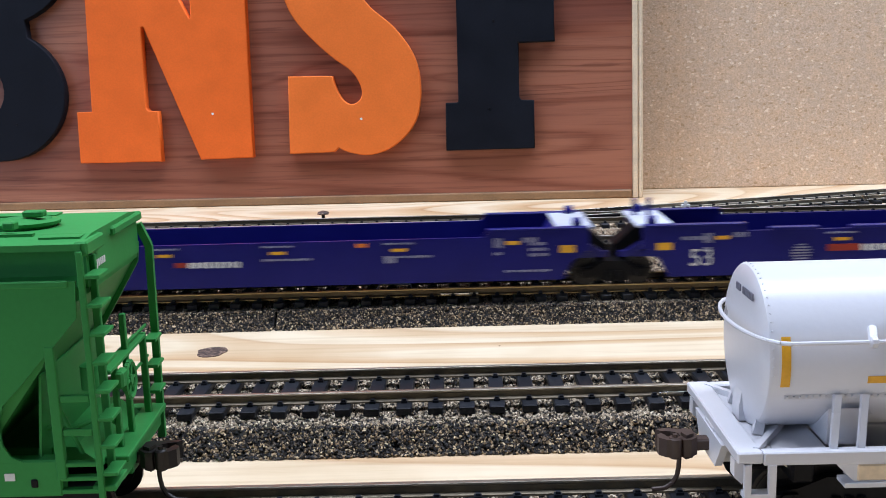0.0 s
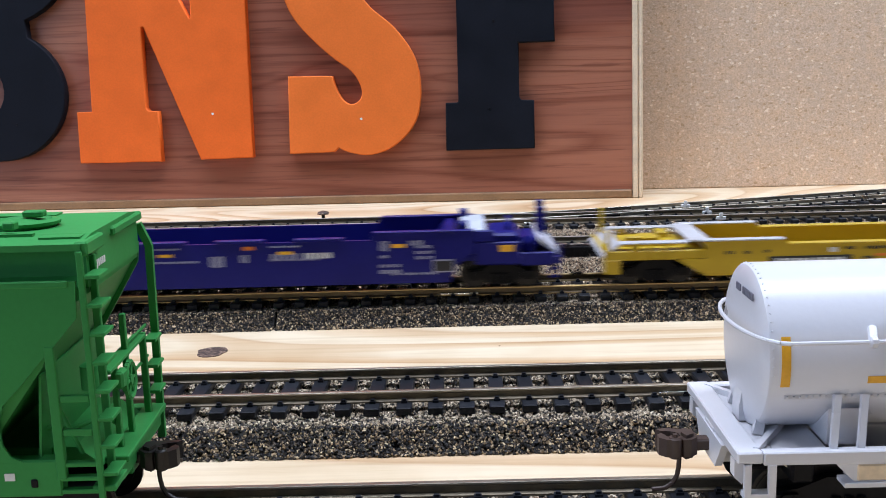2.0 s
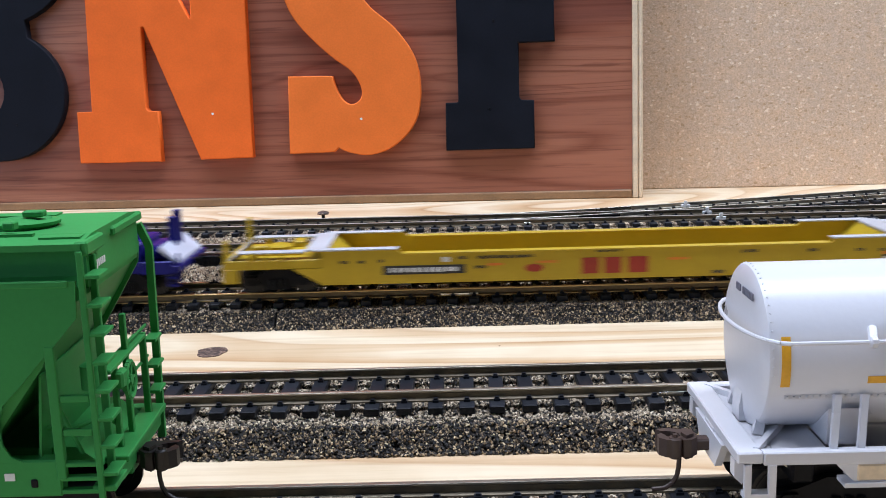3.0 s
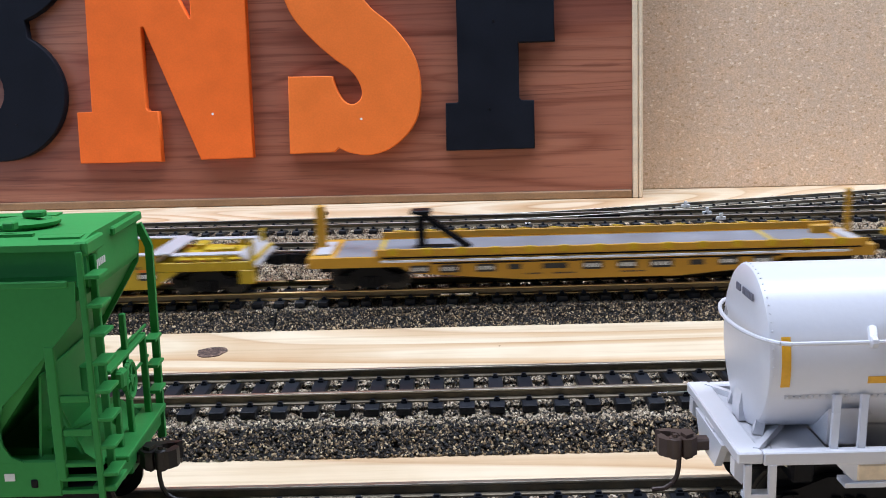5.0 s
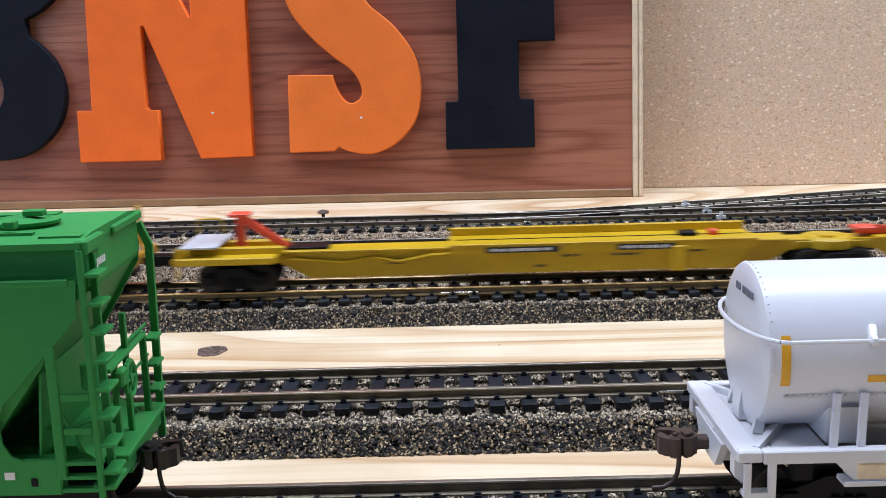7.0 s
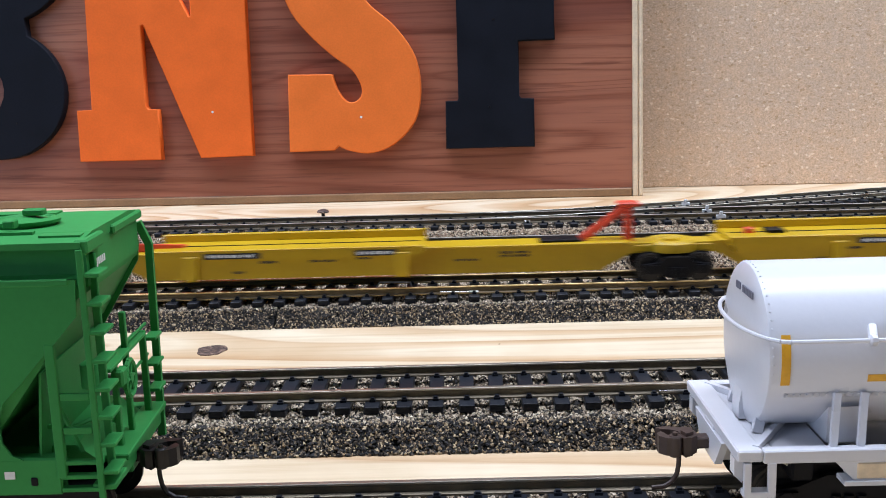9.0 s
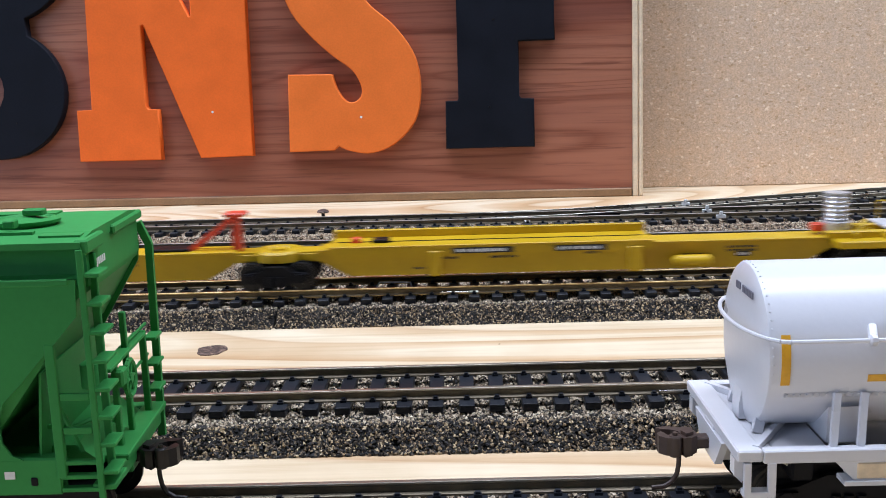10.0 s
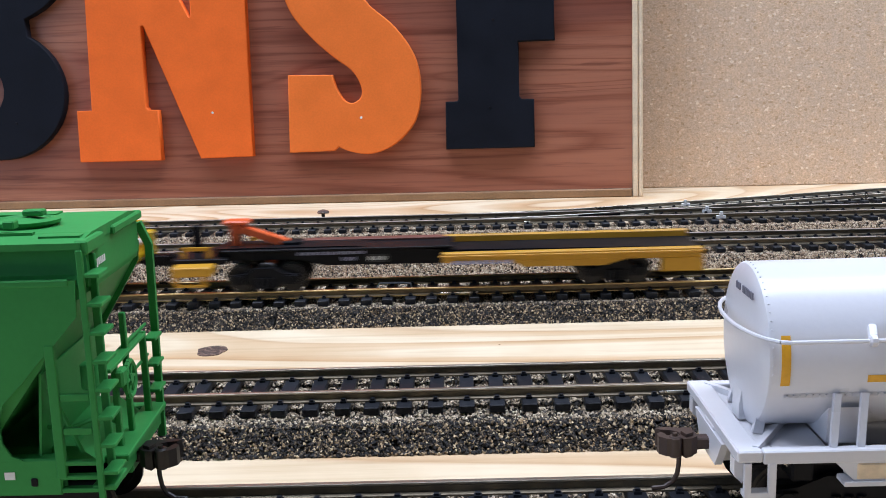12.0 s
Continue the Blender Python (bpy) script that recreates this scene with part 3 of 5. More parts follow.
def frame_mesh(base):
    """Side frames, bolster and springs of a two-axle truck."""
    b = bmnew()
    h = base / 2
    for side in (-1, 1):
        y0, y1 = sorted((side * 10.2, side * 11.9))
        prism(b, [(-h - 2.6, 3.6), (-h - 2.6, 6.0), (-h + 2, 6.6), (-3.5, 8.4), (3.5, 8.4), (h - 2, 6.6), (h + 2.6, 6.0), (h + 2.6, 3.6), (h - 2, 3.9), (3.6, 1.6), (-3.6, 1.6), (-h + 2, 3.9)], "y", y0, y1)
        for k in (-2, 0, 2):
            tube(b, (k, side * 12.1, 2.2), (k, side * 12.1, 5.2), 0.75, 8)
        for k in (-h, h):
            tube(b, (k, side * 11.8, R_WHEEL), (k, side * 13.0, R_WHEEL), 1.5, 10)
            box(b, k - 1.9, k + 1.9, side * 12.1 - 0.5, side * 12.1 + 0.5, 3.2, 5.9)
    box(b, -2.4, 2.4, -10.6, 10.6, 4.4, 8.3)
    return mesh_of("truck", b, M_SOOT)


FRAMES = {}


def truck(parent, x, base=17.0, rolling=True):
    if base not in FRAMES:
        FRAMES[base] = frame_mesh(base)
    t = part("truck", FRAMES[base], M_SOOT, parent, "black four-wheel truck", at=(x, 0, 0))
    for k in (-base / 2, base / 2):
        w = part("wheelset", WHEELSET, M_WHEEL, t, "dark metal wheelset", at=(k, 0, R_WHEEL))
        if rolling:
            WHEELS.append((w, k))
    return t


def coupler(parent, x, way, material=None):
    """Knuckle coupler whose shank starts at x and points along way (1 or -1): cast head, guard arm, hinged knuckle, trip pin."""
    m = material or M_SOOT

    def plan(pts):
        return [(x + way * a, b) for a, b in pts]
    b = bmnew()
    box(b, *sorted((x - 1.0 * way, x + 3.0 * way)), -1.2, 1.2, 8.9, 10.9, 0.3)
    prism(b, plan([(2.2, -1.2), (3.4, -2.3), (4.7, -2.5), (5.3, -1.7), (4.9, -0.5), (5.0, 0.8), (6.2, 1.7), (7.8, 2.0), (8.5, 2.9), (6.6, 3.3), (4.0, 2.6), (2.2, 1.2)]), "z", 8.3, 11.4)
    prism(b, plan([(2.8, -1.0), (4.2, -1.9), (4.8, -0.2), (4.2, 1.6), (2.8, 1.0)]), "z", 7.7, 12.0)
    c = part("coupler", b, m, parent, "dark knuckle coupler")
    b = bmnew()
    lathe(b, [(8.1, 0.9), (8.4, 1.15), (11.5, 1.15), (11.8, 0.9)], at=(x + way * 6.1, -1.9, 0), n=14)
    prism(b, plan([(6.0, -2.9), (7.6, -2.7), (8.7, -1.6), (8.8, -0.2), (8.0, 0.5), (7.5, -0.3), (7.3, -1.1), (6.2, -1.3)]), "z", 8.5, 11.6)
    tube(b, (x + way * 6.1, -1.9, 11.7), (x + way * 6.1, -1.9, 12.3), 0.45, 8)
    part("knuckle", b, m, c, smooth=True)
    b = bmnew()
    pipe(b, [(x + (5.0 + d) * way, -0.4, z) for d, z in ((0, 8.4), (0.1, 5.8), (0.35, 4.3), (1.1, 2.9), (2.4, 2.0), (4.6, 1.8))], 0.42, 8)
    part("trip_pin", b, m, c)
    return c


def mark(parent, x0, x1, z0, z1, y, material, name="marking"):
    a, b = sorted((y, y - 0.14 if y < 0 else y + 0.14))
    return part(name, box(bmnew(), x0, x1, a, b, z0, z1), material, parent)


def lettering(parent, x0, x1, z0, z1, y, material, n, seed):
    """Writing too small to read: a row of short upright bars."""
    rng = random.Random(seed)
    b = bmnew()
    step = (x1 - x0) / n
    for i in range(n):
        w = step * rng.uniform(0.55, 0.8)
        box(b, x0 + i * step, x0 + i * step + w, y - 0.12, y + 0.02, z0 + rng.uniform(0, 0.12) * (z1 - z0), z1)
    return part("lettering", b, material, parent)


def plate(parent, xc, zc, w, h, y, n=5, seed=0):
    p = mark(parent, xc - w / 2, xc + w / 2, zc - h / 2, zc + h / 2, y, M_PLATE, "plate")
    lettering(p, xc - w * 0.42, xc + w * 0.42, zc - h * 0.26, zc + h * 0.26, y - 0.16, M_MARK, n, seed)
    return p


def at_a(x):
    return Matrix.Translation((x * MM, YA * MM, RAIL_TOP * MM))


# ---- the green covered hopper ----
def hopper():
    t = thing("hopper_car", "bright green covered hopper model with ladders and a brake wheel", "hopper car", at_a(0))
    E0 = -55.8       # plane of the end
    # body: curved sides, tucked in at the top, slope sheet at the end
    b = bmnew()
    sec = [(-17.2, 17.0), (-18.3, 24), (-18.5, 34), (-18.0, 43.2), (-15.6, 44.6), (-15.0, 48.9), (15.0, 48.9), (15.6, 44.6), (18.0, 43.2), (18.5, 34), (18.3, 24), (17.2, 17.0)]

    def station(zmin, x):
        return [bm_v(b, x, y, max(z, zmin)) for y, z in sec]

    def bm_v(bm, x, y, z):
        return bm.verts.new((x, y, z))
    rows = [station(17, -260), station(17, -74.5), station(31, -64.0), station(41.2, -57.6), station(41.6, -56.9)]
    made = [b.faces.new(rows[0]), b.faces.new(rows[-1])]
    for r0, r1 in zip(rows, rows[1:]):
        for i in range(len(sec)):
            q = (r0[i], r0[(i + 1) % len(sec)], r1[(i + 1) % len(sec)], r1[i])
            made.append(b.faces.new(q))
    bmesh.ops.recalc_face_normals(b, faces=made)
    part("body", b, M_GREEN, t, "green curved hopper body", True)
    # a rib line along the side and the recess under the roof
    part("side_rib", box(bmnew(), -260, -58.5, -19.1, -18.3, 43.4, 44.5, 0.2), M_GREEN, t)
    # roof with overhang, running board and hatch
    b = bmnew()
    prism(b, [(-18.6, 48.9), (-18.6, 49.9), (-12, 50.6), (12, 50.6), (18.2, 49.7), (18.2, 48.7)], "x", -260, E0 - 0.4)
    part("roof", b, M_GREEN, t, "green roof sheet")
    b = bmnew()
    box(b, -260, E0 - 9, -13.5, -12.2, 50.4, 50.9)
    box(b, -260, E0 - 12, 8, 12, 50.5, 50.9)
    box(b, E0 - 7.5, E0 - 1.2, -15.5, -12.5, 50.0, 50.55)
    part("running_board", b, M_GREEN, t)
    part("end_eave", box(bmnew(), E0 - 1.5, E0 + 0.6, -18.4, -8.6, 48.0, 50.2, 0.3), M_GREEN, t)
    part("end_eave", box(bmnew(), E0 - 1.5, E0 + 0.3, -1.2, 18.2, 48.4, 49.9, 0.3), M_GREEN, t)
    for x in (-69.0, -97, -125):
        h = part("hatch", lathe(bmnew(), [(50.4, 4.6), (51.0, 4.8), (51.1, 5.5), (51.6, 5.6), (51.9, 4.2), (51.6, 3.8), (52.0, 1.4)], n=30), M_GREEN, t, smooth=True, at=(x, -3, 0))
        part("hatch_latch", box(bmnew(), -0.9, 0.9, -8.4, -6.4, 51.3, 52.6, 0.2), M_GREEN, h)
        part("hatch_latch", box(bmnew(), -0.9, 2.4, -1, 1, 52.2, 53.2, 0.2), M_GREEN, h)
    # end wall under the roof, with two lines of small writing
    part("end_panel", box(bmnew(), E0 - 1.6, E0 - 0.6, -15.5, 17.4, 42.6, 49.0), M_GREEN, t, "green upper end wall")
    b = bmnew()
    for i in range(6):
        box(b, E0 - 0.62, E0 - 0.5, -11.5 + i * 1.1, -10.8 + i * 1.1, 44.6 if i < 2 else 44.9, 46.0)
    part("lettering", b, M_MARK, t)
    # corner posts
    b = bmnew()
    box(b, E0 - 1.2, E0 - 0.2, -18.9, -18.1, 8.6, 48.8, 0.15)
    part("corner_post", b, M_GREEN, t)
    b = bmnew()
    bar(b, (E0 - 0.6, 18.2, 47.6), (E0 + 1.0, 18.6, 43.5), 1.3, 1.3)
    bar(b, (E0 + 1.0, 18.6, 43.6), (E0 + 0.5, 18.6, 7.0), 1.3, 1.3)
    part("corner_post", b, M_GREEN, t)
    # ladders on the end: inner stile and rungs
    for y0, y1, top, count, z0, gap in ((-18.9, -13.4, 47.5, 8, 13.8, 4.45), (13.0, 18.2, 28.6, 3, 17.4, 4.8)):
        yi = y1 if y0 < 0 else y0
        part("ladder_stile", box(bmnew(), E0 - 0.9, E0 + 0.3, yi - 0.5, yi + 0.5, 10.5, top, 0.15), M_GREEN, t)
        for k in range(count):
            z = z0 + gap * k
            part("ladder_rung", box(bmnew(), E0 - 0.2, E0 + 2.1, y0, y1, z - 0.35, z + 0.3, 0.12), M_GREEN, t)
    # side frame by the end: upright, cross bars, diagonal brace, bottom sill
    part("side_post", box(bmnew(), -63.2, -61.7, -18.9, -17.6, 13.0, 34.4, 0.15), M_GREEN, t)
    for z in (20.6, 26.0):
        part("side_bar", box(bmnew(), -61.6, E0 - 1.3, -18.7, -17.9, z - 0.55, z + 0.55, 0.12), M_GREEN, t)
    part("side_sill", box(bmnew(), -260, -62.6, -18.6, -15.5, 10.2, 16.2, 0.3), M_GREEN, t)
    for z in (10.6, 12.7, 15.0):
        part("side_step", box(bmnew(), -62.7, -56.6, -18.7, -17.3, z, z + 0.75, 0.15), M_GREEN, t)
    part("side_sill", box(bmnew(), -260, -56.2, 15.5, 18.6, 10.2, 13.6, 0.3), M_GREEN, t)
    # side gusset with a cut-out, beyond the upright
    b = bmnew()
    prism(b, [(-260, 16.0), (-68.2, 16.0), (-70.0, 16.8), (-71.2, 18.8), (-71.4, 22.4), (-70.4, 25.2), (-67.0, 28.6), (-63.6, 32.4), (-61.6, 34.4), (-57.8, 38.6), (-57.4, 44.3), (-260, 44.3)], "y", -18.75, -18.2)
    part("side_sheet", b, M_GREEN, t, "green side sheet with a curved cut-out")
    b = bmnew()
    prism(b, [(-260, 14.4), (-68.8, 14.4), (-72.0, 17), (-64.4, 28.5), (-60.4, 35.0), (-57.0, 40.6), (-56.6, 44.3), (-260, 44.3)], "y", 18.1, 18.9)
    part("side_sheet", b, M_GREEN, t, "green side sheet with a curved cut-out")
    # end sill, brake platform, stand and wheel
    part("end_sill", box(bmnew(), E0 - 2.2, E0 + 1.7, -10.5, 18.5, 12.6, 13.7, 0.2), M_GREEN, t)
    part("end_step", box(bmnew(), E0 - 2.2, E0 + 1.5, -18.5, -11, 10.8, 11.8, 0.2), M_GREEN, t)
    part("end_sill", box(bmnew(), E0 - 1.8, E0 + 0.6, -10.2, 18.3, 9.4, 12.4, 0.2), M_GREEN, t)
    part("brake_platform", box(bmnew(), E0 - 2, E0 + 0.4, -11.5, 13.0, 27.7, 28.4, 0.15), M_GREEN, t)
    for y in (-5.6, 2.2):
        part("platform_post", box(bmnew(), E0 - 1.2, E0 - 0.2, y - 0.6, y + 0.6, 13.4, 34.6 if y > 0 else 27.6, 0.15), M_GREEN, t)
    for z in (22.8, 28.6):
        part("grab_bar", box(bmnew(), E0 - 1.0, E0 - 0.5, 2.6, 17.8, z, z + 0.5, 0.1), M_GREEN, t)
    part("brake_housing", box(bmnew(), E0 - 0.4, E0 + 1.2, -7.6, -4.2, 24.0, 27.0, 0.4), M_GREEN, t)
    w = bmnew()
    for i in range(20):
        a0, a1 = 2 * math.pi * i / 20, 2 * math.pi * (i + 1) / 20
        tube(w, (0, 3.0 * math.cos(a0), 3.0 * math.sin(a0)), (0, 3.0 * math.cos(a1), 3.0 * math.sin(a1)), 0.5, 6)
    for i in range(6):
        a0 = math.pi / 3 * i
        tube(w, (0, 0, 0), (0, 2.6 * math.cos(a0), 2.6 * math.sin(a0)), 0.3, 6)
    tube(w, (-1.6, 0, 0), (0.4, 0, 0), 0.9, 10)
    tube(w, (-0.9, 0, 0), (-0.6, 0, 0), 2.3, 16)
    part("brake_wheel", w, M_GREEN, t, "green spoked brake wheel", at=(E0 + 1.0, -2.0, 24.2))
    # air gear behind the ladder
    b = bmnew()
    lathe(b, [(-2.4, 0.7), (-1.9, 1.5), (1.9, 1.5), (2.4, 0.7)], "z", at=(-58.6, -12, 27.6), n=16)
    part("air_reservoir", b, M_GREEN, t, smooth=True)
    b = bmnew()
    pipe(b, [(-66, -14, 20), (-62, -13, 19.4), (-58, -9, 20.2), (-57, -4, 17)], 0.4)
    pipe(b, [(-64, -16, 27), (-60, -15, 16)], 0.4)
    part("brake_pipe", b, M_GREEN, t)
    # black instead of green: shade below the open bay put into the colour
    b = bmnew()
    box(b, -72, -57.5, -16.5, 16.5, 8.6, 9.8)
    part("underframe", b, M_SOOT, t, "underframe plate, black for the shade inside the bay")
    part("bolster_sheet", prism(bmnew(), [(-76, 12.6), (-76, 16), (-62, 16), (-58, 13), (-58, 12.6)], "y", -12, 15), M_GREEN, t)
    # inner wall added to keep light out of the side cut-out
    part("bay_baffle", prism(bmnew(), [(-66.4, 14.4), (-66.0, 14.4), (-64.6, 29.4), (-65.0, 29.4)], "y", -17, 17), M_GREEN, t)
    part("center_sill", box(bmnew(), -260, E0 + 0.3, -3.4, 3.4, 7.8, 12.4, 0.3), M_GREEN, t)
    mark(t, -71.4, -69.8, 13.0, 14.2, -18.6, M_MARK)
    part("jack_pad", box(bmnew(), -67.4, -66.3, -18.9, -18.5, 11.8, 13.2, 0.2), M_SOOT, t)
    # the parts built so far are narrowed across to fit the camera's view
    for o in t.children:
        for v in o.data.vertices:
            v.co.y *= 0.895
            # its end is also sheared back on the far side to fit that view
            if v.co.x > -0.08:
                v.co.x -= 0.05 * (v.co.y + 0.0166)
    coupler(t, E0 - 1.9, 1, M_DKBROWN)
    truck(t, -73, 20, False)
    truck(t, -235, 20, False)


# ---- the white tank car ----
def tank_car():
    t = thing("tank_car", "glossy white tank car model with yellow stripes and handrail", "tank car", at_a(0))
    zc, r = 27.2, 13.5
    b = bmnew()
    dome = [(45.7 + d, k * r) for d, k in ((0.0, 0.02), (0.08, 0.3), (0.3, 0.6), (0.6, 0.82), (0.9, 0.92), (1.3, 0.98), (1.8, 1.0))]
    lathe(b, dome + [(130, r), (215, r), (218, 0.6 * r), (219, 0.02 * r)], "x", at=(0, 0, zc), n=64)
    part("tank", b, M_WHITE, t, "glossy white tank shell", True)
    b = bmnew()
    for i in range(34):
        a = 2 * math.pi * (i - 2) / 60
        p = Vector((47.5, (r + 0.02) * math.cos(a), zc + (r + 0.02) * math.sin(a)))
        d = Vector((0, math.cos(a), math.sin(a)))
        tube(b, p - d * 0.2, p + d * 0.07, 0.22, 8, 0.13)
    part("rivet_band", b, M_WHITE, t)
    # lower jacket seam with small rivets
    for side in (-1, 1):
        b = bmnew()
        ang = radians(-22)
        y, z = side * (r + 0.05) * math.cos(ang), zc + (r + 0.05) * math.sin(ang)
        box(b, 49.5, 215, y - 0.12, y + 0.12, z - 0.35, z + 0.35)
        for i in range(90):
            tube(b, (50 + i * 1.0, y, z), (50 + i * 1.0, y + side * 0.35, z - 0.05), 0.22, 5)
        part("jacket_seam", b, M_WHITE, t)
    # yellow stripes, bent to the shell
    def stripe(x0, x1, a0, a1):
        s = bmnew()
        n = 10
        rim = [(-(r + k) * math.cos(radians(a0 + (a1 - a0) * i / n)), zc + (r + k) * math.sin(radians(a0 + (a1 - a0) * i / n))) for k in (0.1, -0.2) for i in (range(n + 1) if k > 0 else range(n, -1, -1))]
        prism(s, rim, "x", x0, x1)
        part("reflective_stripe", s, M_YMARK, t, "yellow reflective stripe", True)
    stripe(48.7, 50.1, -14, 20)
    stripe(62.0, 74, -12.5, -7.5)
    # writing on the end, as bars
    b = bmnew()
    for y0, z0, n in ((2.6, 37.2, 3), (-1.1, 37.2, 7)):
        for i in range(n):
            box(b, 45.85, 46.1, y0 - i * 0.85 - 0.55, y0 - i * 0.85, z0 - 1.15, z0)
    part("lettering", b, M_GREYMARK, t)
    # handrail round the tank
    b = bmnew()
    zr, yr = 31.4, 15.2
    pts = [(150, -yr, zr), (49.5, -yr, zr)] + [(49.5 - 5.7 * math.sin(a), -yr * math.cos(a) if abs(math.cos(a)) > 0 else 0, zr) for a in [radians(k) for k in range(15, 180, 15)]]
    pts += [(49.5, yr, zr), (150, yr, zr)]
    pipe(b, pts, 0.36, 8)
    part("handrail", b, M_WHITE, t)
    for x in (62.4, 95):
        for side in (-1, 1):
            b = bmnew()
            tube(b, (x, side * (r - 0.6), 33.0), (x - 0.6, side * 15.2, 31.2), 0.7, 8)
            lathe(b, [(-0.7, 0.3), (-0.4, 0.9), (0.4, 0.9), (0.7, 0.3)], "x", at=(x - 0.6, side * 15.2, zr), n=10)
            part("rail_bracket", b, M_WHITE, t)
    # frame: end sill, side sills, braces, saddle, grab irons
    part("end_sill", box(bmnew(), 41.3, 45.2, -17.2, 17.2, 13.1, 15.0, 0.25), M_WHITE, t)
    for side in (-1, 1):
        y0, y1 = sorted((side * 15.2, side * 17.2))
        part("side_sill", box(bmnew(), 45.3, 215, y0, y1, 12.8, 14.9, 0.2), M_WHITE, t)
        b = bmnew()
        prism(b, [(41.4, 12.9), (41.4, 10.2), (42.6, 9.0), (44.4, 12.9)], "y", side * 14 - 1.2, side * 14 + 1.2)
        part("sill_bracket", b, M_WHITE, t)
        b = bmnew()
        bar(b, (44.5, side * 15.5, 14.2), (52.5, side * 3, 14.2), 2.0, 1.0)
        part("frame_brace", b, M_WHITE, t)
    b = bmnew()
    prism(b, [(-9, 12.9), (9, 12.9), (5, 7.8), (-5, 7.8)], "x", 41.0, 42.2)
    part("end_plate", b, M_WHITE, t)
    part("center_sill", box(bmnew(), 41.2, 215, -3.2, 3.2, 7.6, 13.8, 0.3), M_WHITE, t)
    part("deck_plate", box(bmnew(), 44.0, 47.5, -15.4, 15.4, 13.4, 14.1, 0.1), M_WHITE, t)
    b = bmnew()
    prism(b, [(-12, 14.0), (12, 14.0), (12.5, 20), (9.0, 17.2), (5, 14.9), (0, 14.3), (-5, 14.9), (-9.0, 17.2), (-12.5, 20)], "x", 56.5, 62.5)
    part("saddle", b, M_WHITE, t, "white saddle under the tank")
    for x in (56.2, 60.4):
        b = bmnew()
        bar(b, (x, -15.8, 14.8), (x + 1.3, -13.2, 22.5), 1.1, 0.8)
        part("saddle_strap", b, M_WHITE, t)
    part("deck_plate", box(bmnew(), 47.7, 56.3, -13.5, 13.5, 12.9, 13.9, 0.15), M_WHITE, t)
    b = bmnew()
    prism(b, [(45.6, 17), (46.4, 22), (48.2, 15.6), (50.5, 14.4), (45.6, 14.4)], "y", -2, 2)
    part("end_stop", b, M_WHITE, t)
    for y in (-7.5, 7.5):
        b = bmnew()
        bar(b, (47, y, 14.2), (48.4, y * 0.9, 19.5), 1.6, 1.0)
        part("end_strut", b, M_WHITE, t)
    # stirrup step under the sill
    b = bmnew()
    box(b, 42.4, 43.5, -17.3, -16.4, 8.1, 13.0, 0.1)
    box(b, 46.1, 47.3, -17.3, -16.4, 8.1, 13.0, 0.1)
    box(b, 42.4, 47.3, -17.3, -15.2, 7.3, 8.3, 0.1)
    part("stirrup_step", b, M_WHITE, t)
    b = bmnew()
    prism(b, [(56.2, 12.9), (59.4, 9.6), (59.4, 9.2), (65.2, 9.2), (65.2, 12.9)], "y", -16.9, -12)
    part("bolster_end", b, M_WHITE, t)
    part("step_plate", box(bmnew(), 57.6, 65.0, -17.4, -14, 9.0, 9.8, 0.1), M_WHITE, t)
    part("jack_pad", box(bmnew(), 59.6, 64.6, -17.1, -15.5, 10.0, 12.6, 0.2), M_TRIM, t, "cream plastic pad")
    b = bmnew()
    lathe(b, [(0, 0.3), (0.1, 1.0), (0.6, 1.0)], "y", at=(50.7, -12.6, 11.4), n=10)
    part("bolt", b, M_STEEL, t)
    # solid black block added for the dark gear and shade below the tank
    b = bmnew()
    box(b, 49, 75, -10, 10, 7.0, 10.0, 0.4)
    box(b, 50.5, 54, -14.5, -9, 8.6, 12.4, 0.4)
    pipe(b, [(45, -9, 9.5), (56, -10.5, 10.4), (80, -10.5, 10.4)], 0.7)
    part("brake_gear", b, M_SOOT, t, "black block and pipe for dark gear and shade")
    coupler(t, 41.2, -1, M_CHOC)
    truck(t, 60.5, 20, False)
    truck(t, 205, 20, False)


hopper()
tank_car()
# ---- the moving train: each car is built about its own middle, rail top at 0 ----
TRAIN = []
NEAR = -17.2


def car(name, label, category, middle):
    t = thing(name, label, category, group="cars of the moving train")
    TRAIN.append((t, middle))
    return t


def text_mark(parent, body, size, x, z, y, material):
    cu = bpy.data.curves.new("number", "FONT")
    cu.body, cu.size, cu.extrude = body, size * MM, 0.00005
    tmp = new("number", cu)
    me = bpy.data.meshes.new_from_object(tmp.evaluated_get(bpy.context.evaluated_depsgraph_get()))
    bpy.data.objects.remove(tmp)
    me.materials.clear()
    me.materials.append(material)
    ob = new("number", me)
    ob.parent = parent
    ob.matrix_local = pose(x * MM, y * MM, z * MM, 90, 0, 0)
    return tagged(ob, "white number")


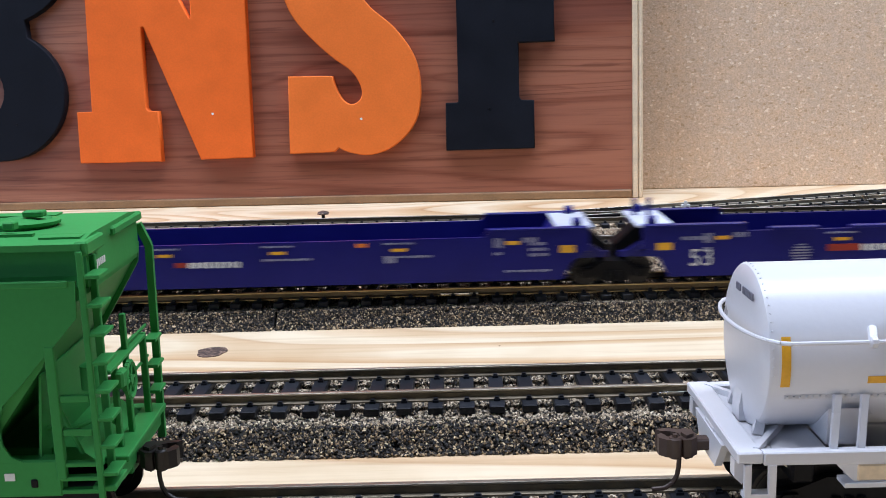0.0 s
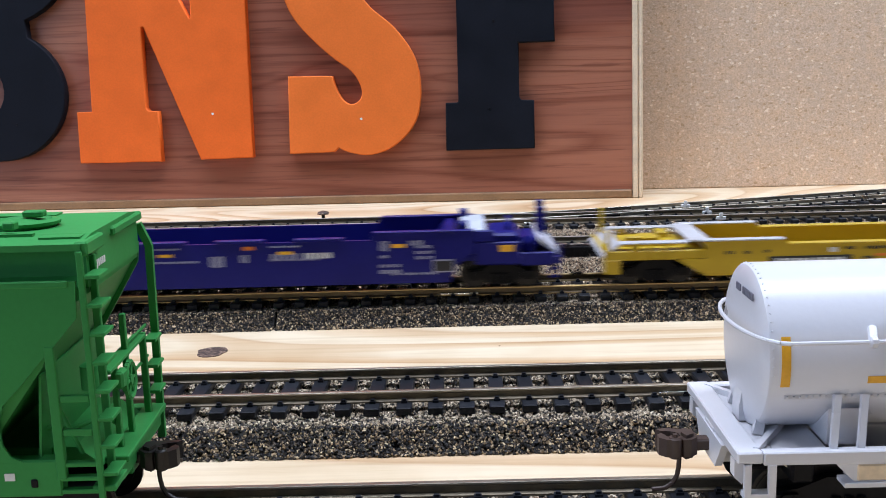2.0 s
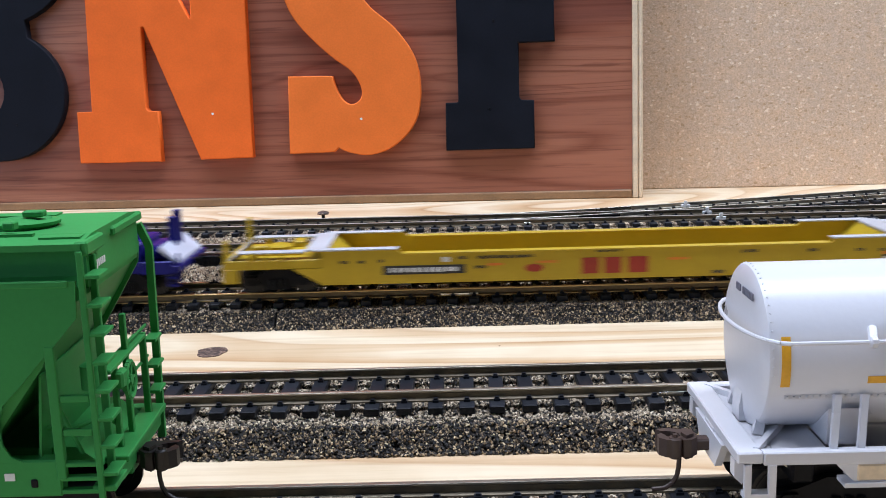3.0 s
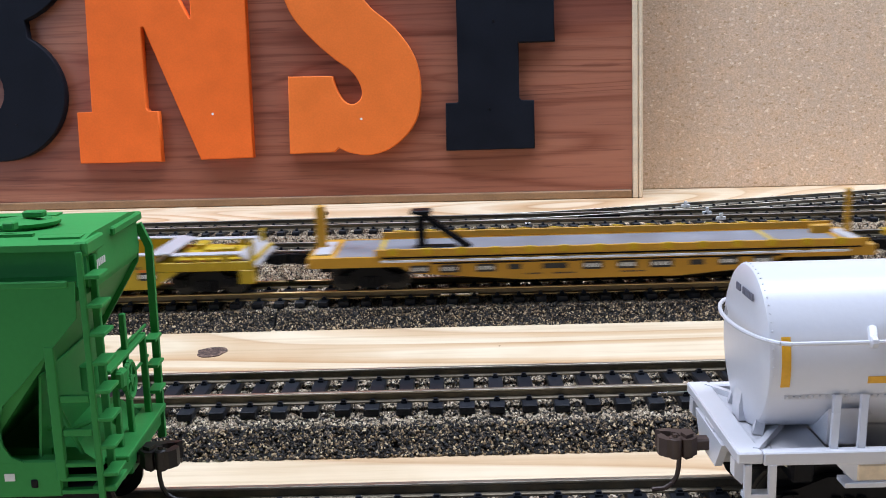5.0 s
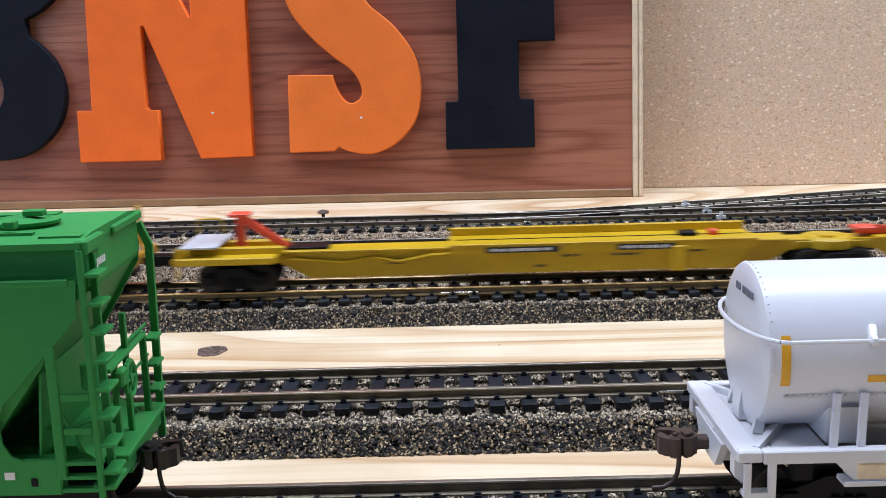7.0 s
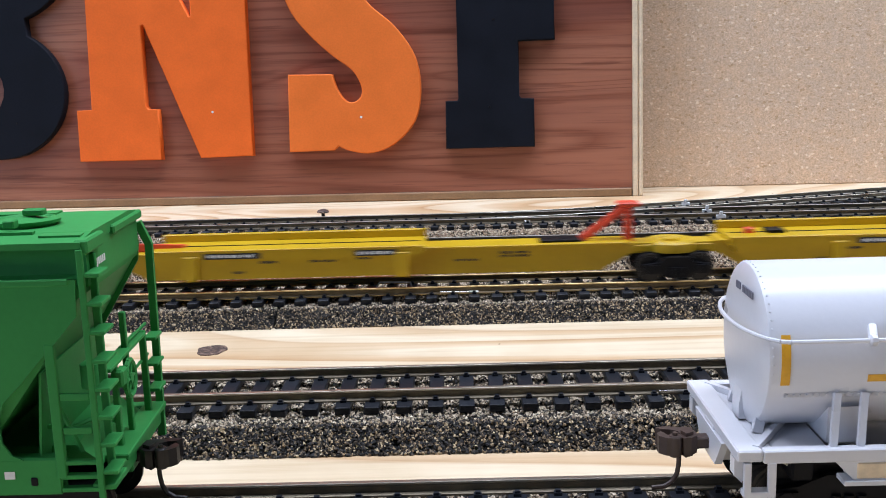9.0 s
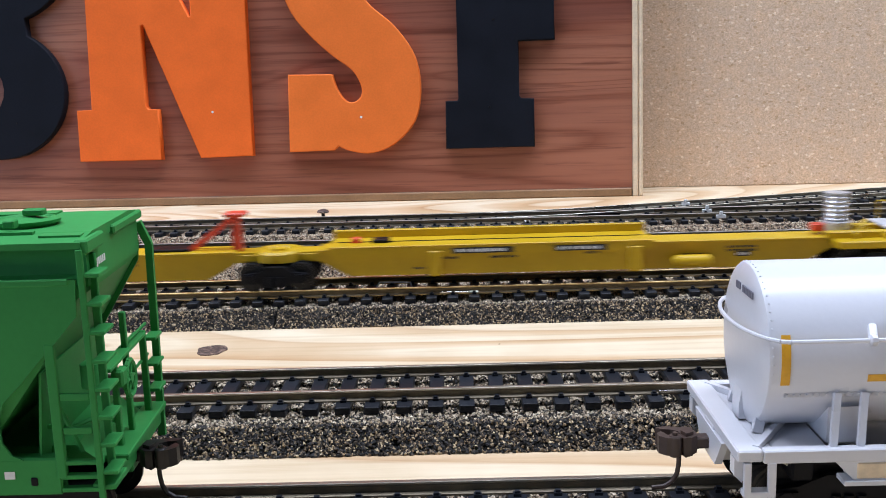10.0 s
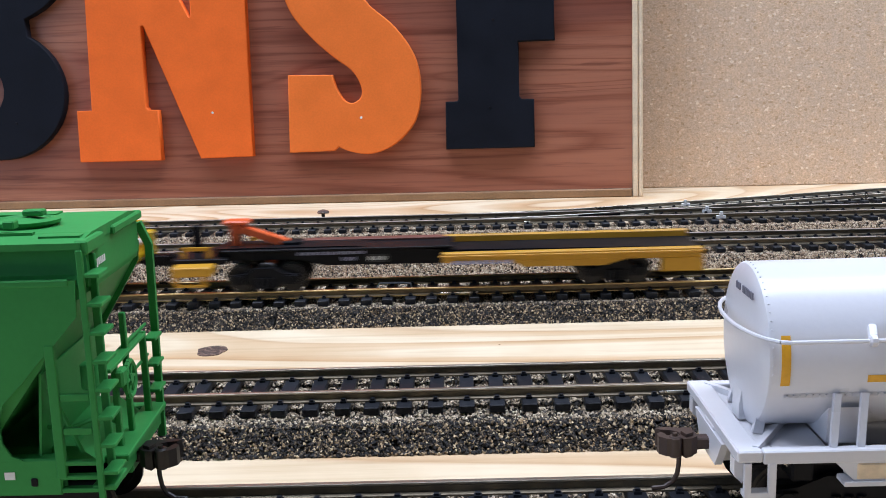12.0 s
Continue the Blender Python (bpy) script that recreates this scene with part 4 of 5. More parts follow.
def blue_well(left, right, end_right):
    """Articulated well unit between truck centres left and right."""
    c = (left + right) / 2
    t = car("well_car", "violet-blue articulated double-stack well car, empty", "well car", c)
    a, b_ = left - c, right - c
    side = [(a + 8.5, 20.2), (a + 8.5, 13.5), (a + 14, 9.5), (a + 17, 3.8), (b_ - 17, 3.8), (b_ - 14, 9.5), (b_ - 8.5, 13.5), (b_ - 8.5, 20.2),
            (b_ - 41, 20.2), (b_ - 42.5, 18.2), (a + 42.5, 18.2), (a + 41, 20.2)]
    for s in (-1, 1):
        y0, y1 = sorted((s * 17.2, s * 16.0))
        part("side_wall", prism(bmnew(), side, "y", y0, y1), M_BLUE, t, "violet-blue pressed side wall")
        for x0, x1 in ((a + 8.5, a + 41), (b_ - 41, b_ - 8.5)):
            y0, y1 = sorted((s * 17.6, s * 14.6))
            part("end_cap", box(bmnew(), x0, x1, y0, y1, 20.2, 20.8, 0.15), M_BLUE, t)
        if not end_right or s > 0:
            continue
        n = 5
        span = (b_ - a - 90) / n
        for i in range(n):
            x0 = a + 45 + i * span + 4
            y0, y1 = sorted((s * 17.8, s * 14.8))
            part("top_flange", box(bmnew(), x0, x0 + span - 10, y0, y1, 18.2, 19.2, 0.15), M_BLUE, t)
    # well floor, cross ties and end bulkheads
    part("well_floor", box(bmnew(), a + 28, b_ - 28, -16.2, 16.2, 3.9, 4.9), M_BLUE, t)
    for k in range(6):
        x = a + 34 + k * (b_ - a - 68) / 5
        part("cross_tie", box(bmnew(), x - 1.5, x + 1.5, -16, 16, 4.9, 6.0, 0.2), M_BLUE, t)
    for x, w in ((a, 1), (b_, -1)):
        m = bmnew()
        prism(m, [(x + w * 15, 19.6), (x + w * 18, 19.6), (x + w * 29, 4.4), (x + w * 26, 4.4)], "y", -15.9, 15.9)
        part("bulkhead", m, M_BLUE, t)
        m = bmnew()
        last = end_right and w < 0
        box(m, *sorted((x + w * (5 if last else 7), x + w * (13 if last else 19))), -15.8, 15.8, 19.7, 20.6, 0.2)
        part("walkway_plate", m, M_PALE, t, "pale bluish-white walkway plate")
        m = bmnew()
        prism(m, [(x + w * 1.0, 9.0), (x + w * 1.0, 12.5), (x + w * 8, 18.8), (x + w * 17, 19.4), (x + w * 17, 9.6), (x + w * 8, 8.8)], "y", -5.5, 5.5)
        part("end_casting", m, M_SOOT, t)
        for s in (-1, 1):
            m = bmnew()
            bar(m, (x + w * 4, s * 13, 11), (x + w * 16, s * 15.5, 18.5), 2.2, 1.6)
            bar(m, (x + w * 2, s * 10, 10.5), (x + w * 15, s * 15.5, 11.5), 2.0, 1.6)
            part("end_strut", m, M_BLUE, t)
            m = bmnew()
            lathe(m, [(-1.6, 0.6), (-1.3, 1.7), (1.3, 1.7), (1.6, 0.6)], "x", at=(x + w * 12, s * 13.2, 21.6), n=14)
            part("valve", m, M_BLUE, t, smooth=True)
    # writing and reflectors on the near side
    y = NEAR - 0.02
    for x in (a + 34, b_ - 33):
        mark(t, x - 2.2, x + 2.2, 15.6, 16.8, y, M_YMARK, "reflector")
        lettering(t, x - 6, x - 3, 14.5, 17.8, y, M_DIM, 3, 3)
        lettering(t, x + 3.5, x + 8, 16.2, 17.8, y, M_DIM, 4, 4)
        lettering(t, x - 6, x - 3.4, 12.2, 13.2, y, M_DIM, 3, 5)
    for x in (a + 15.5, b_ - 15.5):
        last = end_right and x > 0
        if last:
            mark(t, b_ - 0.6, b_ + 4.0, 13.4, 15.6, -17.15, M_YMARK, "reflector")
        else:
            mark(t, x - 2.4, x + 2.4, 12.6, 15.0, y - 0.02, M_YMARK, "reflector")
        if end_right and x < 0:
            lettering(t, a + 21, a + 30, 15.6, 16.8, y, M_DIM, 6, 2)
            continue
        lettering(t, x + 6 if x < 0 else x - 12, x + 12 if x < 0 else x - 6, 11.6, 12.6, y, M_DIM, 5, 6)
        lettering(t, x + 6 if x < 0 else x - 12, x + 12 if x < 0 else x - 6, 13.4, 14.4, y, M_DIM, 5, 7)
        lettering(t, x + 6 if x < 0 else x - 12, x + 11 if x < 0 else x - 7, 15.2, 16.2, y, M_DIM, 5, 8)
        lettering(t, x + 5 if x < 0 else x - 20, x + 20 if x < 0 else x - 5, 6.6, 7.3, y, M_DIM, 9, 9)
    for f in (0.33, 0.5, 0.68):
        x = a + f * (b_ - a)
        mark(t, x - 2.4, x + 2.4, 14.3, 15.3, y, M_YMARK, "reflector")
        lettering(t, x - 5, x + 5, 16.6, 17.2, y, M_DIM, 9, 10)
        if f > 0.4:
            lettering(t, x - 5, x + 11, 12.2, 12.9, y, M_DIM, 12, 11)
    mark(t, a + 0.625 * (b_ - a) - 1.8, a + 0.625 * (b_ - a) + 1.8, 16.0, 17.2, y, M_OMARK, "reflector")
    if end_right:
        for x in (a + 9.5, a + 14.5):
            part("brake_post", box(bmnew(), x - 0.7, x + 0.7, 4.6, 6.0, 19, 26.4, 0.2), M_BLUE, t)
        text_mark(t, "53", 7.8, a + 23.4, 7.3, y - 0.05, M_MARK)
        # striped round emblem as a plain disc of bars
        m = bmnew()
        for k in range(7):
            z = -2.7 + 0.9 * k
            w = math.sqrt(max(0.5, 9 - z * z))
            box(m, a + 59 - w, a + 59 + w, y - 0.12, y, 10.6 + z - 0.22, 10.6 + z + 0.22)
        part("emblem", m, M_DIM, t, "round pale emblem of bars")
        mark(t, a + 67.3, a + 77.6, 11.0, 13.2, y, M_REDMARK)
        lettering(t, a + 77.8, a + 95, 10.8, 13.0, y, M_MARK, 9, 12)
        lettering(t, a + 143, a + 152, 12.6, 14.6, y, M_DIM, 5, 13)
        lettering(t, a + 153.6, a + 163, 12.6, 14.6, y, M_MARK, 6, 14)
        lettering(t, a + 178, a + 185, 7.2, 8.4, y, M_DIM, 5, 15)
        lettering(t, a + 178, a + 185, 9.2, 10.2, y, M_DIM, 5, 16)
        m = mark(t, a + 195, a + 202, 7.2, 11.4, y, M_DIM, "plate")
        mark(m, a + 195.5, a + 201.5, 7.7, 10.9, y - 0.16, M_PLATE)
        lettering(t, a + 123, a + 128, 10.4, 14.2, y, M_DIM, 3, 17)
        lettering(t, a + 133, a + 136, 11.8, 14.4, y, M_DIM, 2, 18)
    else:
        mark(t, a + 75, a + 79, 10.8, 12.4, y, M_REDMARK)
        lettering(t, a + 79.4, a + 97, 10.4, 12.4, y, M_MARK, 9, 19)
        lettering(t, a + 143, a + 147, 10.4, 12.6, y, M_DIM, 2, 20)
    truck(t, a, 17.2)
    if end_right:
        truck(t, b_, 17.2)
        # far end: platform, brake stand, posts
        part("end_platform", box(bmnew(), b_ - 6, b_ + 19.5, -16.8, 16.8, 9.0, 11.4, 0.3), M_BLUE, t)
        m = bmnew()
        prism(m, [(b_ + 13, 17.6), (b_ + 18.5, 12.4), (b_ + 18.5, 11.4), (b_ + 12, 16.4)], "y", -15, 14)
        part("walkway_plate", m, M_PALE, t, "pale bluish-white walkway plate")
        for yy, top in ((-2.5, 25.5), (3.5, 27.0)):
            part("brake_post", box(bmnew(), b_ + 12.5, b_ + 15.2, yy - 1.0, yy + 1.0, 11, top, 0.3), M_BLUE, t)
        m = bmnew()
        lathe(m, [(b_ + 2.0, 0.5), (b_ + 2.2, 4.4), (b_ + 3.4, 4.4), (b_ + 3.6, 0.5)], "x", at=(0, -2, 18.6), n=20)
        part("brake_wheel", m, M_BLUE, t, smooth=True)
        part("brake_box", box(bmnew(), b_ - 4, b_ + 6, -12.5, 10, 11.4, 18.6, 0.9), M_BLUE, t)
        part("brake_box", box(bmnew(), b_ + 6.2, b_ + 12, -9, 6, 11.4, 17.0, 0.9), M_BLUE, t)
        m = bmnew()
        lathe(m, [(-7, 1.0), (-6, 2.6), (4, 2.6), (5, 1.0)], "y", at=(b_ + 9, -6, 15.0), n=16)
        part("brake_cylinder", m, M_BLUE, t, smooth=True)
        part("side_skirt", box(bmnew(), b_ - 8.4, b_ + 6, -17.1, -16.0, 9.2, 16.6, 0.4), M_BLUE, t)
        part("side_skirt", box(bmnew(), b_ - 8.4, b_ - 2, -17.15, -16.0, 16.8, 20.4, 0.3), M_BLUE, t)
        part("side_skirt", box(bmnew(), b_ + 6.2, b_ + 17, -17.1, -16.0, 8.6, 13.0, 0.4), M_BLUE, t)
        m = bmnew()
        for k in range(3):
            box(m, b_ + 15.5, b_ + 18.5, -17, -16, 4.5 + 2.6 * k, 5.3 + 2.6 * k)
        box(m, b_ + 15.2, b_ + 15.9, -17, -16, 4.5, 10)
        box(m, b_ + 18.0, b_ + 18.7, -17, -16, 4.5, 10)
        part("step_ladder", m, M_BLUE, t)
        for x in (b_ + 10, b_ + 19):
            part("grab_post", box(bmnew(), x - 0.4, x + 0.4, -16.9, -16.1, 9, 15.6), M_BLUE, t)
        mark(t, b_ - 1.6, b_ + 3.4, 9.6, 11.2, -16.86, M_BLUE)
        coupler(t, b_ + 19, 1)


def yellow_well():
    a0, a1 = 317.2, 532.8
    c = (a0 + a1) / 2
    t = car("well_car", "yellow double-stack well car with grey walkways, empty", "well car", c)
    a, b_ = a0 - c, a1 - c
    side = [(a + 15, 15.0), (a + 15, 9.4), (a + 6, 9.2), (a + 15.5, 3.8), (b_ - 17, 3.8), (b_ - 8, 9.2), (b_ - 15, 9.4), (b_ - 15, 15.0), (b_ - 36, 15.0), (b_ - 38, 13.3), (a + 42, 13.3), (a + 40, 15.0)]
    for s in (-1, 1):
        y0, y1 = sorted((s * 17.2, s * 15.9))
        part("side_wall", prism(bmnew(), side, "y", y0, y1), M_YELLOW, t, "yellow flat side wall")
        y0, y1 = sorted((s * 17.7, s * 14.4))
        part("top_rail", box(bmnew(), a + 42, b_ - 38, y0, y1, 13.3, 13.9, 0.15), M_YELLOW, t)
        for x0, x1 in ((a + 13, a + 40), (b_ - 37, b_ - 13)):
            part("end_cap", box(bmnew(), x0, x1, y0, y1, 15.0, 15.6, 0.15), M_GREY, t, "pale grey top edge")
    part("well_floor", box(bmnew(), a + 18, b_ - 19, -16, 16, 3.9, 4.8), M_YELLOW, t)
    for k in range(6):
        x = a + 24 + k * (b_ - a - 48) / 5
        part("cross_tie", box(bmnew(), x - 1.5, x + 1.5, -16, 16, 4.8, 6.0, 0.2), M_YELLOW, t)
    for x, w in ((a, 1), (b_, -1)):
        m = bmnew()
        prism(m, [(x + w * 14, 14.6), (x + w * 17, 14.6), (x + w * 27, 4.6), (x + w * 24, 4.6)], "y", -15.9, 15.9)
        part("bulkhead", m, M_YELLOW, t)
        part("end_platform", box(bmnew(), *sorted((x - w * 17, x + w * 15)), -16.8, 16.8, 9.3, 12.4, 0.3), M_YELLOW, t)
        part("side_step", box(bmnew(), *sorted((x - w * 17, x - w * 12)), -17, -13, 4.8, 9.6, 0.3), M_YELLOW, t)
        part("walkway_plate", box(bmnew(), *sorted((x + w * 10, x + w * 17)), -15.8, 15.8, 14.8, 15.5, 0.15), M_GREY, t, "pale grey walkway")
        for y0, y1 in ((-16.6, -12.4), (12.4, 16.6)):
            part("walkway_plate", box(bmnew(), *sorted((x - w * 12, x + w * 10)), y0, y1, 14.4, 15.0, 0.15), M_GREY, t, "pale grey walkway")
            part("walkway_post", box(bmnew(), *sorted((x - w * 8, x - w * 6)), y0, y1, 12.2, 14.6), M_YELLOW, t)
        m = bmnew()
        prism(m, [(x - w * 12, 14.9), (x - w * 12, 14.2), (x - w * 18, 10.0), (x - w * 18, 10.8)], "y", -16.4, 16.4)
        part("walkway_plate", m, M_GREY, t, "pale grey walkway")
        m = bmnew()
        lathe(m, [(12.4, 4.2), (14.2, 4.4), (14.8, 3.0)], at=(x - w * 1, 0, 0), n=18)
        box(m, *sorted((x - w * 10, x + w * 8)), -9, 9, 12.3, 13.2, 0.2)
        box(m, *sorted((x - w * 9, x - w * 4)), -8, -3, 13, 15.5, 0.4)
        box(m, *sorted((x + w * 3, x + w * 7)), 2, 9, 13, 15.2, 0.4)
        part("brake_gear", m, M_YELLOW, t)
        high = 21.5 if w > 0 else 17.5
        part("grab_rail", pipe(bmnew(), [(x - w * 16, -16.6, 12), (x - w * 16, -16.6, 18.2), (x - w * 16, -12.5, 18.2), (x - w * 16, -12.5, 12)], 0.5), M_YELLOW, t)
        part("grab_rail", pipe(bmnew(), [(x - w * 14, 12, 12), (x - w * 14, 12, high), (x - w * 14, 16, high), (x - w * 14, 16, 12)], 0.5), M_YELLOW, t)
        m = bmnew()
        for k in range(3):
            bar(m, (x - w * (10 - 5 * k), -16.9, 9.6), (x - w * (7 - 5 * k), -16.9, 14.4), 0.8, 0.6)
        part("side_brace", m, M_YELLOW, t)
        truck(t, x, 17.0)
        coupler(t, x - w * 17, -w)
    y = NEAR - 0.02
    plate(t, 365.6 - c, 8.2, 26.5, 2.9, y, 11, 21)
    plate(t, 495 - c + 20, 8.2, 6, 2.6, y, 4, 22)
    # red mark of three plain bars
    for x0, x1 in ((416.4, 421.8), (423.6, 429.0), (431.2, 437.4)):
        mark(t, x0 - c, x1 - c, 5.6, 10.8, y, M_REDMARK)
    for x in (405, 447):
        lettering(t, x - 3 - c, x + 4 - c, 9.4, 10.2, y, M_OMARK, 5, 23)
    m = bmnew()
    prism(m, [(401 - c + 3.0 * math.cos(k * math.pi / 8), 7.9 + 1.3 * math.sin(k * math.pi / 8)) for k in range(16)], "y", y - 0.14, y)
    part("emblem", m, M_REDMARK, t)
    mark(t, 386.0 - c, 391.0 - c, 9.0, 9.8, y, M_OMARK, "reflector")
    for x, z, w in ((340, 11.2, 3), (352, 11.4, 2), (345.5, 11.2, 2), (384, 8.6, 4), (378, 11.8, 3), (392, 11.8, 18), (425, 13.0, 8), (470, 11.6, 5), (490, 11.4, 3), (505, 11.2, 3), (512, 11, 2), (460, 5.2, 4), (505, 7.4, 3)):
        lettering(t, x - w / 2 - c, x + w / 2 - c, z - 0.5, z + 0.5, y, M_PLATE, max(2, int(w)), int(x))
    mark(t, 372.5 - c - 1, 374 - c, 10.6, 12.2, y, M_MARK)
    mark(t, 512 - c, 517 - c, 9.6, 10.4, y, M_OMARK, "reflector")


def hitch(parent, x, way, top, deck, material, rise=11.0):
    """Trailer hitch: upright, king-pin plate on top, diagonal strut along way."""
    h = part("hitch_post", prism(bmnew(), [(x - 1.6, deck), (x + 1.6, deck), (x + 1.1, top), (x - 1.1, top)], "y", -1.6, 1.6), material, parent, "upright trailer hitch")
    part("hitch_plate", box(bmnew(), x - 3.6, x + 3.6, -3.4, 3.4, top, top + 1.3, 0.35), material, h)
    m = bmnew()
    for y in (-1.4, 1.4):
        bar(m, (x + way * 0.8, y, top - 0.4), (x + way * 16.5, y, deck + 0.5), 2.0, 1.2)
    part("hitch_strut", m, material, h)
    part("hitch_foot", box(bmnew(), *sorted((x + way * 15, x + way * 20.5)), -3.2, 3.2, deck, deck + 1.1, 0.2), M_SOOT, h)
    return h


def flat_car():
    c = 658.5
    t = car("flat_car", "amber-yellow trailer flat car with grey deck and low sides", "flat car", c)
    x0, x1 = 567 - c, 749.4 - c
    side = [(x0 + 8, 9.3), (x0 + 30, 9.3), (x0 + 34, 7.0), (x0 + 70, 4.2), (x1 - 62, 4.2), (x1 - 36, 6.6), (x1 - 30, 9.3), (x1 - 6, 9.3), (x1 - 6, 12.6), (x0 + 8, 12.6)]
    for s in (-1, 1):
        y0, y1 = sorted((s * 17.0, s * 15.6))
        part("side_sill", prism(bmnew(), side, "y", y0, y1), M_AMBER, t, "amber fish-belly side sill")
        y0, y1 = sorted((s * 17.3, s * 16.3))
        part("side_rail", box(bmnew(), x0 + 22, x1 - 3, y0, y1, 12.6, 15.0, 0.15), M_AMBER, t)
        # black strip draws the shadow band below the rail; nothing is cut there
        part("shadow_strip", box(bmnew(), x0 + 24, x1 - 5, *sorted((s * 17.12, s * 16.9)), 12.0, 12.5), M_SOOT, t, "black strip painted as shade under the side rail")
        for k in range(14):
            x = x0 + 28 + k * 11.0
            y0, y1 = sorted((s * 18.1, s * 17.2))
            part("stake_pocket", box(bmnew(), x - 1.5, x + 1.5, y0, y1, 13.2, 15.4, 0.12), M_LEMON, t)
        m = bmnew()
        tube(m, (x0 + 24, s * 17.7, 11.2), (x1 - 9, s * 17.7, 11.2), 0.42, 8)
        part("brake_pipe", m, M_SILVER, t, "grey pipe along the side")
        m = bmnew()
        tube(m, (x0 + 40, s * 17.5, 10.2), (x1 - 30, s * 17.5, 10.2), 0.25, 6)
        part("brake_pipe", m, M_SOOT, t, "thin dark pipe along the side")
    part("deck", box(bmnew(), x0 + 8, x1 - 6, -15.5, 15.5, 11.2, 12.5), M_DECK, t, "grey deck")
    part("center_sill", box(bmnew(), x0 + 2, x1 - 2, -4, 4, 5.4, 12.4), M_SOOT, t)
    for e0, e1 in ((x0, x0 + 9), (x1 - 8, x1)):
        part("end_sill", box(bmnew(), e0, e1, -16.8, 16.8, 9.2, 12.8, 0.3), M_AMBER, t)
        part("walkway_plate", box(bmnew(), e0 + 1.8, e1 - 1.8, -13, 9, 12.8, 13.5, 0.2), M_GREY, t, "pale grey walkway")
    part("end_post", box(bmnew(), x0 + 1.0, x0 + 4.4, -1.6, 1.6, 12.8, 27.6, 0.5), M_AMBER, t)
    part("end_post", box(bmnew(), x1 - 2.6, x1 - 0.8, 3, 5, 12.8, 28.2, 0.3), M_AMBER, t)
    part("end_brace", box(bmnew(), x1 - 13, x1 - 6, 6, 9, 11.3, 15.4, 0.3), M_AMBER, t)
    for x, w in ((x0 + 22, 2), (x1 - 30, 2)):
        part("bridge_hinge", box(bmnew(), x, x + w, -15.4, 15.4, 11.3, 12.6, 0.2), M_YELLOW, t)
    h = hitch(t, 603.6 - c, 1, 24.0, 11.3, M_SOOT)
    part("hitch_plate", box(bmnew(), 601 - c, 615 - c, -2.2, 2.2, 11.3, 13.0, 0.2), M_SOOT, h)
    y = -17.0 - 0.02
    for k, x in enumerate((603.4, 613, 624.8, 659, 670, 681, 702.5, 713.4)):
        plate(t, x - c, 8.3 if 600 < x < 700 else 8.6, 6.4 if x != 681 else 7.4, 2.5, y, 4, 30 + k)
    for x, w in ((634, 4), (647, 8), (692.4, 4.5)):
        mark(t, x - w / 2 - c, x + w / 2 - c, 7.6, 9.3, y, M_PLATE)
    for x, w in ((640, 6), (650, 7), (672, 8), (612, 5)):
        lettering(t, x - w / 2 - c, x + w / 2 - c, 5.8, 6.3, y, M_PLATE, int(w), int(x))
    truck(t, 586.8 - c, 17.0)
    truck(t, 729.2 - c, 16.5)
    coupler(t, x0, -1)
    coupler(t, x1, 1)


